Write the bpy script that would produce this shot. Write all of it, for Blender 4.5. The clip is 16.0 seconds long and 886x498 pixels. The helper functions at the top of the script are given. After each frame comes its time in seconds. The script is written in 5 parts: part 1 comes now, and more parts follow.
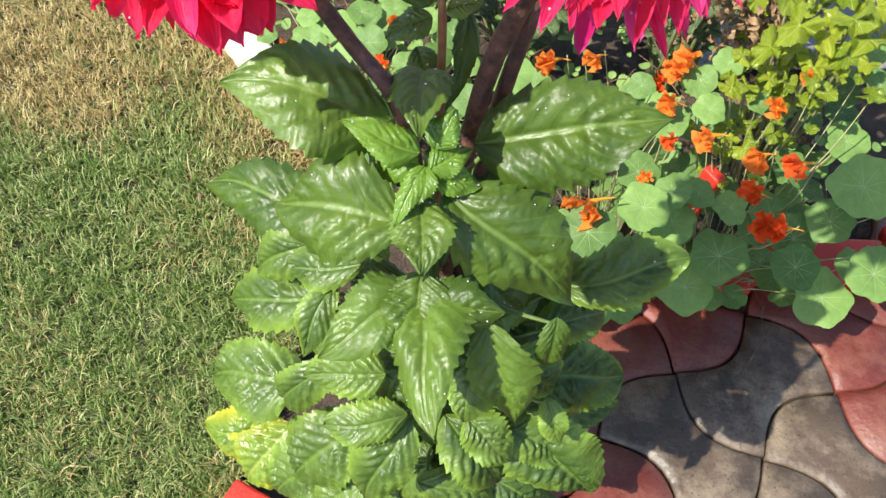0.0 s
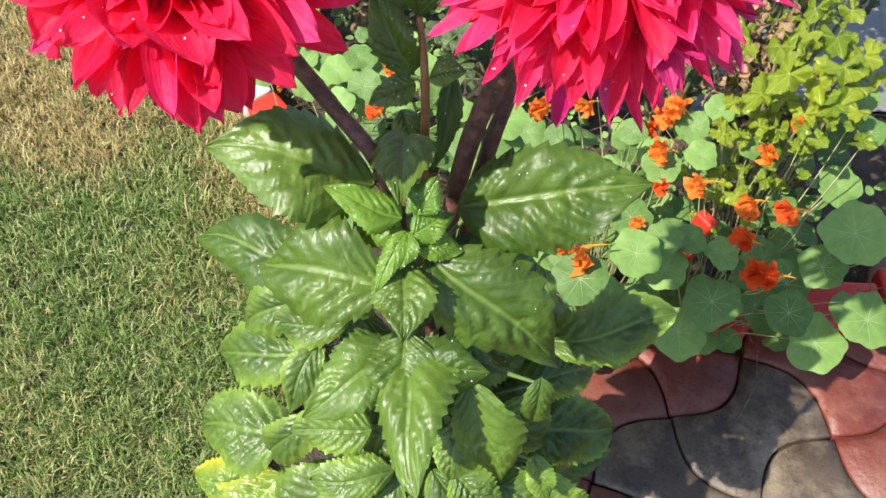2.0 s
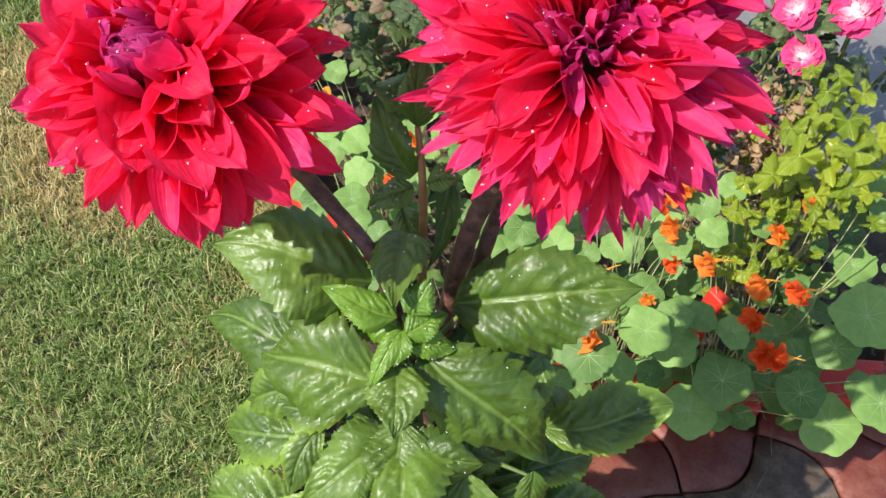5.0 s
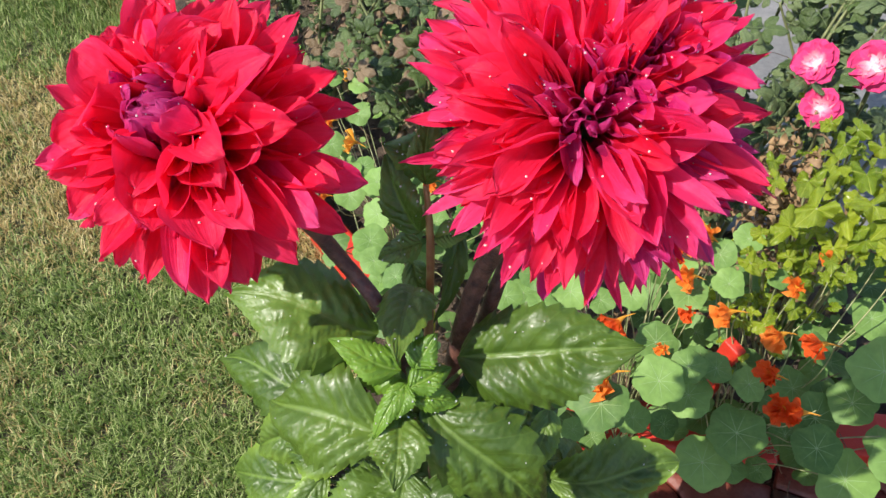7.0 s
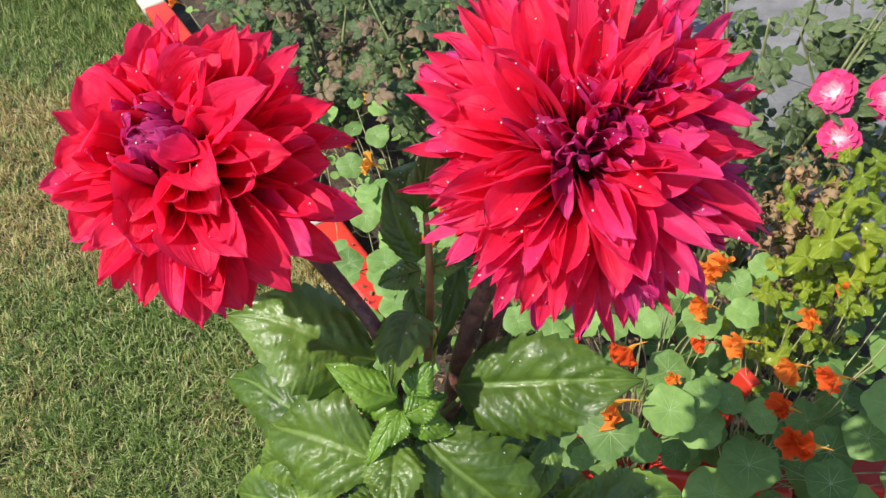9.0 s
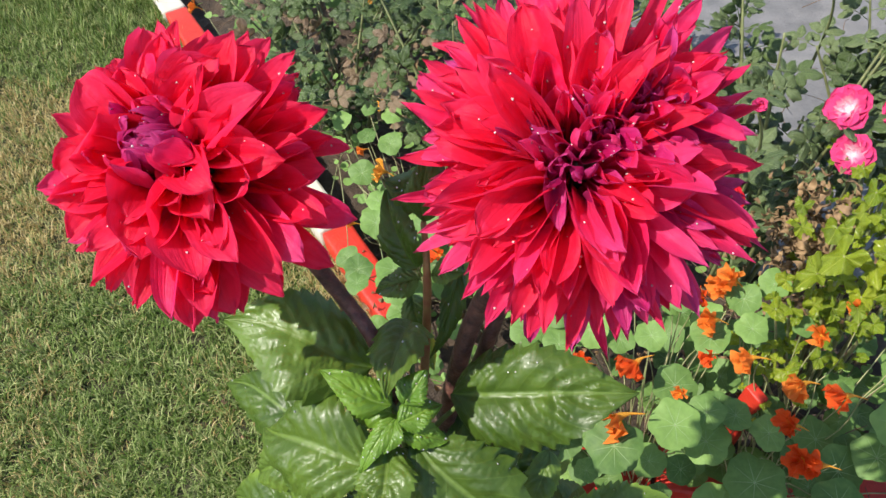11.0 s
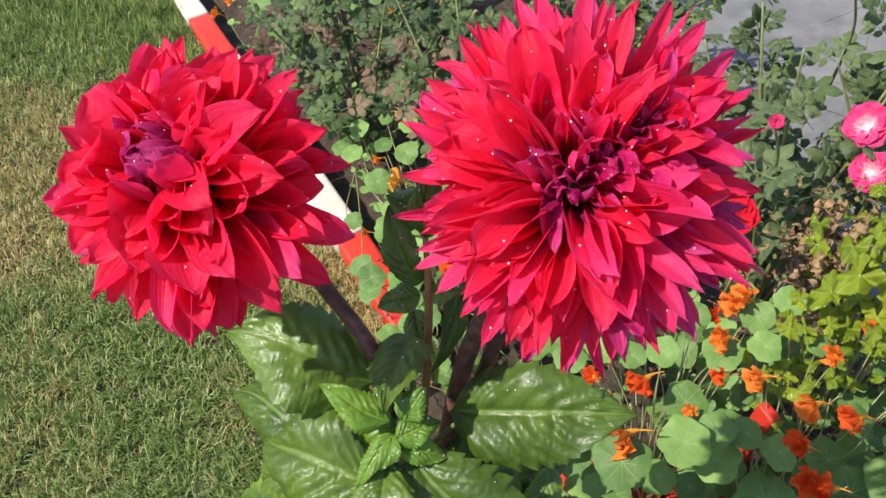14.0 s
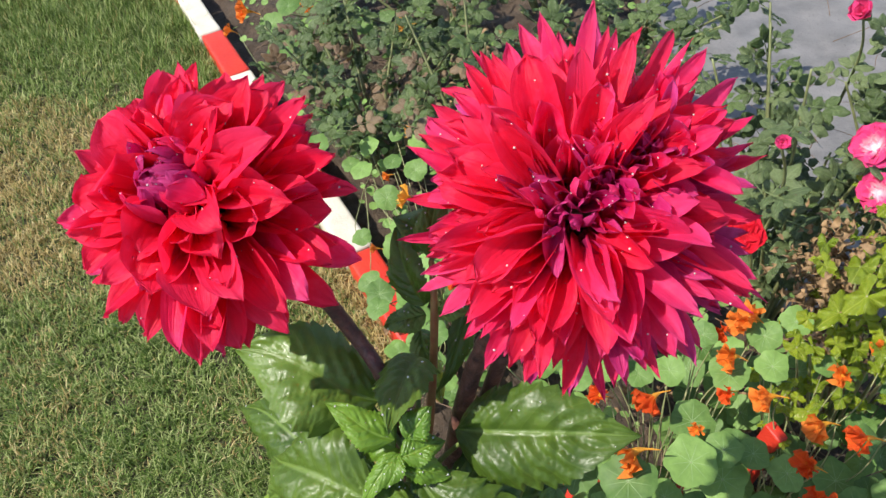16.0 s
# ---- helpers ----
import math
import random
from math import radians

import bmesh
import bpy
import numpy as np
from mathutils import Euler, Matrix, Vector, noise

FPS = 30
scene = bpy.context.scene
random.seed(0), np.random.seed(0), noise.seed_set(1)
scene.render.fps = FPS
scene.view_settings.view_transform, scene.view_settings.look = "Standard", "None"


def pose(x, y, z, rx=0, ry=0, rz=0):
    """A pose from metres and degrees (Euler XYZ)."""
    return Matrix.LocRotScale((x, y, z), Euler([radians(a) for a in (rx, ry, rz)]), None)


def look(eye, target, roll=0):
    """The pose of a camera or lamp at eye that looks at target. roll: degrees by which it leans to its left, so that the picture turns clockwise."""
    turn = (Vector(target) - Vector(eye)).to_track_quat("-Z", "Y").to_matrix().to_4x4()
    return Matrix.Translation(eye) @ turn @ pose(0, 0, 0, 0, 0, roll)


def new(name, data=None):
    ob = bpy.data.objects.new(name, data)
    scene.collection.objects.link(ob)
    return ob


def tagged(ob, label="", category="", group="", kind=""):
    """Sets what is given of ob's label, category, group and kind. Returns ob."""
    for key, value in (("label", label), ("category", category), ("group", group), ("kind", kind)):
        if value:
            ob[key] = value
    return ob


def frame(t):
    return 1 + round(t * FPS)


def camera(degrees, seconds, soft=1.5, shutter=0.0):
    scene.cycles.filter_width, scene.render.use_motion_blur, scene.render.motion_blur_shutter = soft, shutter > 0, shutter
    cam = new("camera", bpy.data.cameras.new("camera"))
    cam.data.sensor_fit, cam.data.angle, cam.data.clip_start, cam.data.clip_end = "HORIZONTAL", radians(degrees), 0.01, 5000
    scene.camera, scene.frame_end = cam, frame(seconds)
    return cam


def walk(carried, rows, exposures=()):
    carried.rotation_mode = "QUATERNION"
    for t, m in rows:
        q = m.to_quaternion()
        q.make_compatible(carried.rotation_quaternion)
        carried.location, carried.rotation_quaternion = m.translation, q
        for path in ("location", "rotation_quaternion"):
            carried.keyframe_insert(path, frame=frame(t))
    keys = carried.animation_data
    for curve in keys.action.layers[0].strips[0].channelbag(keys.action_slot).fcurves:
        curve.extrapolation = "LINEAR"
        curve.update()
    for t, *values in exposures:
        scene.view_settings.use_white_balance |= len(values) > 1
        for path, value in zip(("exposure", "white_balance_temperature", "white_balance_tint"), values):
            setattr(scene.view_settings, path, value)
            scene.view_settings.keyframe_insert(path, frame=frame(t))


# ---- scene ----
cam = camera(57.0, 16.0, soft=1.5)
PATH = [
    (0, (0.175, 0.285, 1.426), (0.083, 1.377, -0.247), -3.8),
    (0.5, (0.177, 0.288, 1.429), (0.088, 1.392, -0.236), -3.7),
    (1, (0.18, 0.292, 1.432), (0.091, 1.41, -0.224), -3.6),
    (1.5, (0.184, 0.298, 1.437), (0.093, 1.432, -0.208), -3.5),
    (2, (0.188, 0.302, 1.441), (0.092, 1.456, -0.19), -3.6),
    (2.5, (0.192, 0.307, 1.445), (0.088, 1.481, -0.171), -3.8),
    (3, (0.195, 0.311, 1.451), (0.088, 1.503, -0.152), -3.7),
    (3.5, (0.2, 0.313, 1.457), (0.084, 1.523, -0.131), -3.8),
    (4, (0.203, 0.315, 1.464), (0.075, 1.54, -0.111), -4.0),
    (4.2, (0.204, 0.315, 1.466), (0.07, 1.548, -0.103), -4.1),
    (6.3, (0.22, 0.322, 1.49), (0.018, 1.61, -0.027), -4.6),
    (6.5, (0.22, 0.321, 1.49), (0.014, 1.621, -0.016), -4.6),
    (7, (0.224, 0.321, 1.495), (0.002, 1.633, 0.001), -4.8),
    (7.5, (0.228, 0.323, 1.497), (-0.01, 1.643, 0.015), -4.9),
    (8, (0.233, 0.323, 1.499), (-0.021, 1.652, 0.026), -5.1),
    (8.5, (0.237, 0.324, 1.5), (-0.032, 1.66, 0.036), -5.2),
    (9, (0.241, 0.325, 1.5), (-0.039, 1.667, 0.043), -5.3),
    (11.5, (0.256, 0.329, 1.499), (-0.07, 1.68, 0.06), -5.1),
    (12, (0.258, 0.331, 1.499), (-0.072, 1.682, 0.062), -5.0),
    (12.5, (0.261, 0.333, 1.499), (-0.077, 1.685, 0.065), -5.1),
    (13, (0.263, 0.334, 1.5), (-0.082, 1.688, 0.069), -5.1),
    (13.5, (0.265, 0.334, 1.501), (-0.089, 1.688, 0.072), -5.2),
    (14, (0.266, 0.334, 1.504), (-0.103, 1.688, 0.078), -5.5),
    (14.5, (0.268, 0.334, 1.506), (-0.112, 1.69, 0.086), -5.7),
    (15, (0.269, 0.333, 1.509), (-0.118, 1.695, 0.096), -5.8),
    (15.5, (0.27, 0.333, 1.512), (-0.121, 1.701, 0.106), -5.7),
    (16, (0.27, 0.332, 1.514), (-0.125, 1.705, 0.115), -5.7),
]
walk(cam, [(t, look(eye, target, roll)) for t, eye, target, roll in PATH],
     exposures=[(0.0, 0.86), (2.0, 0.84), (4.0, 0.76), (7.0, 0.56), (10.0, 0.47), (16.0, 0.44)])

# ---- light ----
world = bpy.data.worlds.new("daylight")
scene.world = world
world.use_nodes = True
sky = world.node_tree.nodes.new("ShaderNodeTexSky")
sky.sky_type = "NISHITA"
sky.sun_disc = False
SUN_TO = Vector((0.67, 0.46, -1.0)).normalized()
sky.sun_elevation = math.asin(-SUN_TO.z)
sky.sun_rotation = math.atan2(-SUN_TO.x, -SUN_TO.y)
backdrop_node = world.node_tree.nodes["Background"]
backdrop_node.inputs["Strength"].default_value = 0.15
world.node_tree.links.new(sky.outputs[0], backdrop_node.inputs["Color"])
sun = new("sun", bpy.data.lights.new("sun", "SUN"))
sun.data.energy = 5.0
sun.data.angle = radians(0.5)
sun.data.color = (1.0, 0.95, 0.86)
sun.matrix_world = Matrix.Translation((-3, -3, 9)) @ SUN_TO.to_track_quat("-Z", "Y").to_matrix().to_4x4()


# ---- materials ----
def nodes_of(name):
    m = bpy.data.materials.new(name)
    m.use_nodes = True
    nt = m.node_tree
    return m, nt, nt.nodes["Principled BSDF"]


def add(nt, kind, **inputs):
    n = nt.nodes.new(kind)
    for k, v in inputs.items():
        n.inputs[k].default_value = v
    return n


def link(nt, a, b):
    nt.links.new(a, b)


def ramp(nt, src, stops):
    r = nt.nodes.new("ShaderNodeValToRGB")
    e = r.color_ramp.elements
    while len(e) < len(stops):
        e.new(0.5)
    for el, (p, c) in zip(e, stops):
        el.position, el.color = p, (*c, 1)
    link(nt, src, r.inputs["Fac"])
    return r.outputs["Color"]


def blend(nt, fac, a, b, mode="MIX"):
    n = nt.nodes.new("ShaderNodeMix")
    n.data_type, n.blend_type = "RGBA", mode
    for sock, v in ((n.inputs["Factor"], fac), (n.inputs[6], a), (n.inputs[7], b)):
        if hasattr(v, "is_linked"):
            link(nt, v, sock)
        else:
            sock.default_value = v if isinstance(v, float) else (*v, 1)
    return n.outputs[2]


def maths(nt, op, a, b=0.0, c=0.0):
    n = nt.nodes.new("ShaderNodeMath")
    n.operation = op
    for i, v in enumerate((a, b, c)):
        if hasattr(v, "is_linked"):
            link(nt, v, n.inputs[i])
        else:
            n.inputs[i].default_value = v
    return n.outputs[0]


def coords(nt, which="Object"):
    return nt.nodes.new("ShaderNodeTexCoord").outputs[which]


def noise_tex(nt, scale, detail=4.0, vec=None, rough=0.55):
    n = add(nt, "ShaderNodeTexNoise", Scale=scale, Detail=detail, Roughness=rough)
    link(nt, vec if vec is not None else coords(nt), n.inputs["Vector"])
    return n.outputs["Fac"]


def bump(nt, bsdf, height, strength, dist):
    b = add(nt, "ShaderNodeBump", Strength=strength, Distance=dist)
    link(nt, height, b.inputs["Height"])
    link(nt, b.outputs["Normal"], bsdf.inputs["Normal"])
    return b


def thin(nt, bsdf, colour, amount):
    """Lets light through a leaf or petal."""
    t = nt.nodes.new("ShaderNodeBsdfTranslucent")
    if hasattr(colour, "is_linked"):
        link(nt, colour, t.inputs["Color"])
    else:
        t.inputs["Color"].default_value = (*colour, 1)
    mix = nt.nodes.new("ShaderNodeMixShader")
    mix.inputs["Fac"].default_value = amount
    link(nt, bsdf.outputs[0], mix.inputs[1])
    link(nt, t.outputs[0], mix.inputs[2])
    link(nt, mix.outputs[0], nt.nodes["Material Output"].inputs["Surface"])


def uv_parts(nt):
    sep = nt.nodes.new("ShaderNodeSeparateXYZ")
    link(nt, coords(nt, "UV"), sep.inputs[0])
    return sep.outputs["X"], sep.outputs["Y"]


def rnd(nt):
    return nt.nodes.new("ShaderNodeObjectInfo").outputs["Random"]


def leaf_material(name, dark, light, vein, rough=0.36, veins=9.0, through_amount=0.22, edge=None, fine=160.0, puff=0.35, wet=0.0):
    """A leaf with a midrib along u and side veins; v runs from edge to edge over 0..1."""
    m, nt, b = nodes_of(name)
    u, v = uv_parts(nt)
    av = maths(nt, "ABSOLUTE", maths(nt, "MULTIPLY_ADD", v, 2.0, -1.0))
    mid = maths(nt, "SMOOTH_MIN", 1.0, maths(nt, "DIVIDE", av, 0.07), 0.1)
    c = maths(nt, "MULTIPLY", maths(nt, "SUBTRACT", u, maths(nt, "MULTIPLY", av, 0.26)), veins)
    saw = maths(nt, "ABSOLUTE", maths(nt, "SUBTRACT", maths(nt, "FRACT", maths(nt, "ADD", c, 0.5)), 0.5))
    side = maths(nt, "MINIMUM", 1.0, maths(nt, "DIVIDE", saw, 0.07))
    vein_mask = maths(nt, "MULTIPLY", mid, maths(nt, "MULTIPLY_ADD", side, 0.25, 0.75))
    big = noise_tex(nt, 28.0, 3.0)
    small = noise_tex(nt, fine * 2.5, 4.0)
    col = ramp(nt, maths(nt, "ADD", maths(nt, "MULTIPLY", big, 0.75), maths(nt, "MULTIPLY", rnd(nt), 0.3)),
               [(0.32, dark), (0.78, light)])
    col = blend(nt, maths(nt, "MULTIPLY", small, 0.28), col, tuple(x * 0.55 for x in dark))
    col = blend(nt, vein_mask, vein, col)
    if edge:
        rim = maths(nt, "MULTIPLY", maths(nt, "POWER", av, 3.0), big)
        col = blend(nt, maths(nt, "MINIMUM", 1.0, maths(nt, "MULTIPLY", rim, 1.8)), col, edge)
    link(nt, col, b.inputs["Base Color"])
    b.inputs["Coat Weight"].default_value = wet
    b.inputs["Coat Roughness"].default_value = 0.16
    r = maths(nt, "MULTIPLY_ADD", noise_tex(nt, 60.0, 3.0), 0.36, rough - 0.2)
    link(nt, r, b.inputs["Roughness"])
    cells = nt.nodes.new("ShaderNodeTexVoronoi")
    cells.inputs["Scale"].default_value = fine * 1.6
    cells.feature = "SMOOTH_F1"
    link(nt, coords(nt), cells.inputs["Vector"])
    h = maths(nt, "ADD", maths(nt, "MULTIPLY", noise_tex(nt, fine, 3.0), 0.5), maths(nt, "MULTIPLY", vein_mask, 0.3))
    h = maths(nt, "ADD", h, maths(nt, "MULTIPLY", cells.outputs["Distance"], -puff))
    bump(nt, b, h, 0.7, 0.0018)
    thin(nt, b, col, through_amount)
    return m


DAHLIA_LEAF = leaf_material("dahlia_leaf_green", (0.046, 0.090, 0.009), (0.130, 0.215, 0.026), (0.13, 0.205, 0.033), 0.48, 8.0, puff=0.3, fine=150.0, wet=0.05)
DAHLIA_LOWER = leaf_material("dahlia_lower_leaf", (0.038, 0.080, 0.010), (0.138, 0.222, 0.033), (0.13, 0.21, 0.035), 0.47, 8.0, edge=(0.20, 0.31, 0.04), puff=0.45, fine=140.0, wet=0.06)
DAHLIA_YOUNG = leaf_material("dahlia_young_leaf", (0.095, 0.20, 0.018), (0.19, 0.33, 0.033), (0.21, 0.33, 0.05), 0.42, 8.0, 0.3)
DAHLIA_OLD = leaf_material("dahlia_ageing_leaf", (0.09, 0.17, 0.02), (0.23, 0.33, 0.045), (0.30, 0.37, 0.08), 0.36, edge=(0.44, 0.42, 0.03))
ROSE_LEAF = leaf_material("rose_leaf_green", (0.052, 0.085, 0.028), (0.175, 0.225, 0.085), (0.19, 0.24, 0.10), 0.36, 7.0, 0.18)
ROSE_DARK = leaf_material("rose_leaf_dark", (0.028, 0.052, 0.012), (0.115, 0.17, 0.042), (0.12, 0.17, 0.06), 0.34, 7.0, 0.15)
BRONZE_LEAF = leaf_material("rose_leaf_bronze", (0.17, 0.10, 0.06), (0.26, 0.19, 0.10), (0.25, 0.18, 0.12), 0.4, 7.0, 0.2)


def round_leaf_material(name, dark, light):
    """A shield-shaped leaf: pale veins run out from the stalk in the middle."""
    m, nt, b = nodes_of(name)
    u, v = uv_parts(nt)
    x, y = maths(nt, "MULTIPLY_ADD", u, 2.0, -1.0), maths(nt, "MULTIPLY_ADD", v, 2.0, -1.0)
    rad = maths(nt, "SQRT", maths(nt, "ADD", maths(nt, "MULTIPLY", x, x), maths(nt, "MULTIPLY", y, y)))
    ang = maths(nt, "MULTIPLY", maths(nt, "ARCTAN2", y, x), 9 / (2 * math.pi))
    ray_v = maths(nt, "MULTIPLY", maths(nt, "ABSOLUTE", maths(nt, "SUBTRACT", maths(nt, "FRACT", ang), 0.5)), rad)
    vein = maths(nt, "MINIMUM", 1.0, maths(nt, "MINIMUM", maths(nt, "DIVIDE", ray_v, 0.022), maths(nt, "DIVIDE", rad, 0.07)))
    vein = maths(nt, "MAXIMUM", vein, maths(nt, "MULTIPLY", rad, 1.15))
    big = noise_tex(nt, 3.0, 4.0)
    mixv = maths(nt, "ADD", maths(nt, "MULTIPLY", big, 0.6), maths(nt, "MULTIPLY", rnd(nt), 0.55))
    col = ramp(nt, mixv, [(0.25, dark), (0.85, light)])
    col = blend(nt, maths(nt, "MULTIPLY", noise_tex(nt, 40.0), 0.2), col, (0.20, 0.26, 0.08))
    col = blend(nt, vein, (0.30, 0.42, 0.20), col)
    link(nt, col, b.inputs["Base Color"])
    b.inputs["Roughness"].default_value = 0.55
    b.inputs["Specular IOR Level"].default_value = 0.3
    bump(nt, b, maths(nt, "ADD", noise_tex(nt, 9.0), vein), 0.4, 0.0012)
    thin(nt, b, col, 0.25)
    return m


NASTURTIUM = round_leaf_material("nasturtium_leaf_green", (0.066, 0.145, 0.032), (0.205, 0.345, 0.085))
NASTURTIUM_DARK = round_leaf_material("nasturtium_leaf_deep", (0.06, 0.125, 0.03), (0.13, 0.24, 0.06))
LOBED = leaf_material("lobed_leaf_yellow_green", (0.13, 0.22, 0.012), (0.42, 0.48, 0.03), (0.44, 0.48, 0.08), 0.26, 5.0, 0.38, wet=0.15)


def petal_material(name, deep, mid, rim, amount=0.25, rough=0.5, base_to=0.05, streaks=0.4, gloss=0.25):
    """u from the base to the tip, v across."""
    m, nt, b = nodes_of(name)
    u, v = uv_parts(nt)
    av = maths(nt, "ABSOLUTE", maths(nt, "MULTIPLY_ADD", v, 2.0, -1.0))
    streak = add(nt, "ShaderNodeTexNoise", Scale=1.0, Detail=3.0)
    comb = nt.nodes.new("ShaderNodeCombineXYZ")
    link(nt, maths(nt, "MULTIPLY", u, 2.0), comb.inputs[0])
    link(nt, maths(nt, "MULTIPLY", v, 22.0), comb.inputs[1])
    link(nt, maths(nt, "MULTIPLY", rnd(nt), 40.0), comb.inputs[2])
    link(nt, comb.outputs[0], streak.inputs["Vector"])
    blot = noise_tex(nt, 45.0, 3.0)
    col = ramp(nt, u, [(base_to, deep), (base_to + 0.4, mid)])
    f = maths(nt, "MULTIPLY", maths(nt, "ADD", maths(nt, "MULTIPLY", maths(nt, "POWER", av, 2.5), 0.55), maths(nt, "POWER", u, 5.0)), blot)
    f = maths(nt, "ADD", f, maths(nt, "MULTIPLY_ADD", rnd(nt), 0.5, -0.2))
    fcl = nt.nodes.new("ShaderNodeClamp")
    link(nt, f, fcl.inputs[0])
    col = blend(nt, fcl.outputs[0], col, rim)
    col = blend(nt, maths(nt, "MULTIPLY", streak.outputs["Fac"], streaks), col, deep)
    patch = noise_tex(nt, 130.0, 4.0)
    col = blend(nt, maths(nt, "MULTIPLY", ramp(nt, patch, [(0.52, (0, 0, 0)), (0.78, (1, 1, 1))]), 0.45), col, rim)
    link(nt, col, b.inputs["Base Color"])
    b.inputs["Roughness"].default_value = rough
    b.inputs["Specular IOR Level"].default_value = gloss
    b.inputs["Sheen Weight"].default_value = 0.12
    b.inputs["Sheen Roughness"].default_value = 0.4
    b.inputs["Sheen Tint"].default_value = (*rim, 1)
    bump(nt, b, maths(nt, "ADD", streak.outputs["Fac"], maths(nt, "MULTIPLY", patch, 1.6)), 0.5, 0.0016)
    thin(nt, b, col, amount)
    return m


RED_PETAL = petal_material("dahlia_petal_crimson", (0.50, 0.002, 0.020), (0.93, 0.014, 0.070), (0.93, 0.060, 0.20), 0.54, 0.48)
PINK_PETAL = petal_material("dahlia_petal_magenta", (0.56, 0.003, 0.045), (0.91, 0.014, 0.11), (0.92, 0.10, 0.34), 0.52, 0.46)
PURPLE_PETAL = petal_material("dahlia_petal_purple", (0.22, 0.002, 0.03), (0.54, 0.008, 0.13), (0.80, 0.10, 0.38), 0.42, 0.46)
ORANGE_PETAL = petal_material("nasturtium_petal_orange", (0.80, 0.33, 0.03), (0.86, 0.16, 0.018), (0.88, 0.28, 0.06), 0.35)
SCARLET_PETAL = petal_material("nasturtium_petal_scarlet", (0.78, 0.18, 0.012), (0.82, 0.065, 0.012), (0.85, 0.13, 0.03), 0.35)
YELLOW_PETAL = petal_material("nasturtium_petal_amber", (0.80, 0.42, 0.04), (0.86, 0.33, 0.03), (0.86, 0.45, 0.10), 0.3)
ROSE_PINK = petal_material("rose_petal_pink_white", (0.90, 0.78, 0.80), (0.74, 0.012, 0.15), (0.76, 0.02, 0.19), 0.2, base_to=0.12, streaks=0.10)
ROSE_RED = petal_material("rose_petal_red", (0.40, 0.005, 0.015), (0.72, 0.006, 0.022), (0.76, 0.012, 0.05), 0.25)


def plain(name, a, b_col, scale, rough, bump_d=0.001, metallic=0.0, bscale=None):
    m, nt, b = nodes_of(name)
    n1 = noise_tex(nt, scale, 5.0)
    col = ramp(nt, n1, [(0.32, a), (0.68, b_col)])
    link(nt, col, b.inputs["Base Color"])
    b.inputs["Roughness"].default_value = rough
    b.inputs["Metallic"].default_value = metallic
    bump(nt, b, noise_tex(nt, bscale or scale * 3, 5.0), 0.6, bump_d)
    return m


STEM_DARK = plain("dahlia_stem_purple", (0.035, 0.014, 0.016), (0.17, 0.075, 0.055), 90.0, 0.5, 0.003)
STEM_RED = plain("dahlia_shoot_reddish", (0.20, 0.07, 0.03), (0.26, 0.16, 0.05), 80.0, 0.45, 0.001)
STEM_GREEN = plain("dahlia_stem_green", (0.065, 0.11, 0.025), (0.12, 0.17, 0.045), 60.0, 0.5, 0.001)
STALK = plain("nasturtium_stalk", (0.15, 0.19, 0.07), (0.34, 0.32, 0.16), 30.0, 0.5, 0.001)
CANE = plain("rose_cane", (0.11, 0.12, 0.05), (0.22, 0.24, 0.10), 40.0, 0.5, 0.001)
TWIG = plain("dead_twig", (0.10, 0.06, 0.035), (0.20, 0.13, 0.08), 60.0, 0.8, 0.002)
DRY = plain("dry_leaf_brown", (0.13, 0.075, 0.035), (0.30, 0.19, 0.09), 60.0, 0.75, 0.002)
KERB_RED = plain("kerb_red_paint", (0.46, 0.022, 0.012), (0.56, 0.035, 0.016), 14.0, 0.5, 0.003, bscale=120.0)
KERB_WHITE = plain("kerb_white_paint", (0.50, 0.45, 0.37), (0.62, 0.57, 0.49), 12.0, 0.7, 0.003, bscale=120.0)


def soil_material():
    m, nt, b = nodes_of("damp_soil")
    n1 = noise_tex(nt, 14.0, 8.0, rough=0.7)
    col = ramp(nt, n1, [(0.3, (0.03, 0.02, 0.013)), (0.7, (0.12, 0.08, 0.05))])
    link(nt, col, b.inputs["Base Color"])
    b.inputs["Roughness"].default_value = 0.85
    bump(nt, b, noise_tex(nt, 50.0, 8.0, rough=0.7), 1.0, 0.02)
    return m


def turf_soil_material():
    m, nt, b = nodes_of("turf_soil")
    n1 = noise_tex(nt, 9.0, 8.0, rough=0.7)
    col = ramp(nt, n1, [(0.3, (0.028, 0.032, 0.011)), (0.7, (0.085, 0.075, 0.032))])
    link(nt, col, b.inputs["Base Color"])
    b.inputs["Roughness"].default_value = 0.9
    bump(nt, b, noise_tex(nt, 120.0, 6.0), 1.0, 0.01)
    return m


def grass_material(name, stops, shade):
    m, nt, b = nodes_of(name)
    isl = nt.nodes.new("ShaderNodeNewGeometry").outputs["Random Per Island"]
    col = ramp(nt, isl, stops)
    col = blend(nt, maths(nt, "MULTIPLY", noise_tex(nt, 24.0, 4.0), 0.45), col, shade)
    link(nt, col, b.inputs["Base Color"])
    b.inputs["Roughness"].default_value = 0.6
    b.inputs["Specular IOR Level"].default_value = 0.25
    thin(nt, b, col, 0.3)
    return m


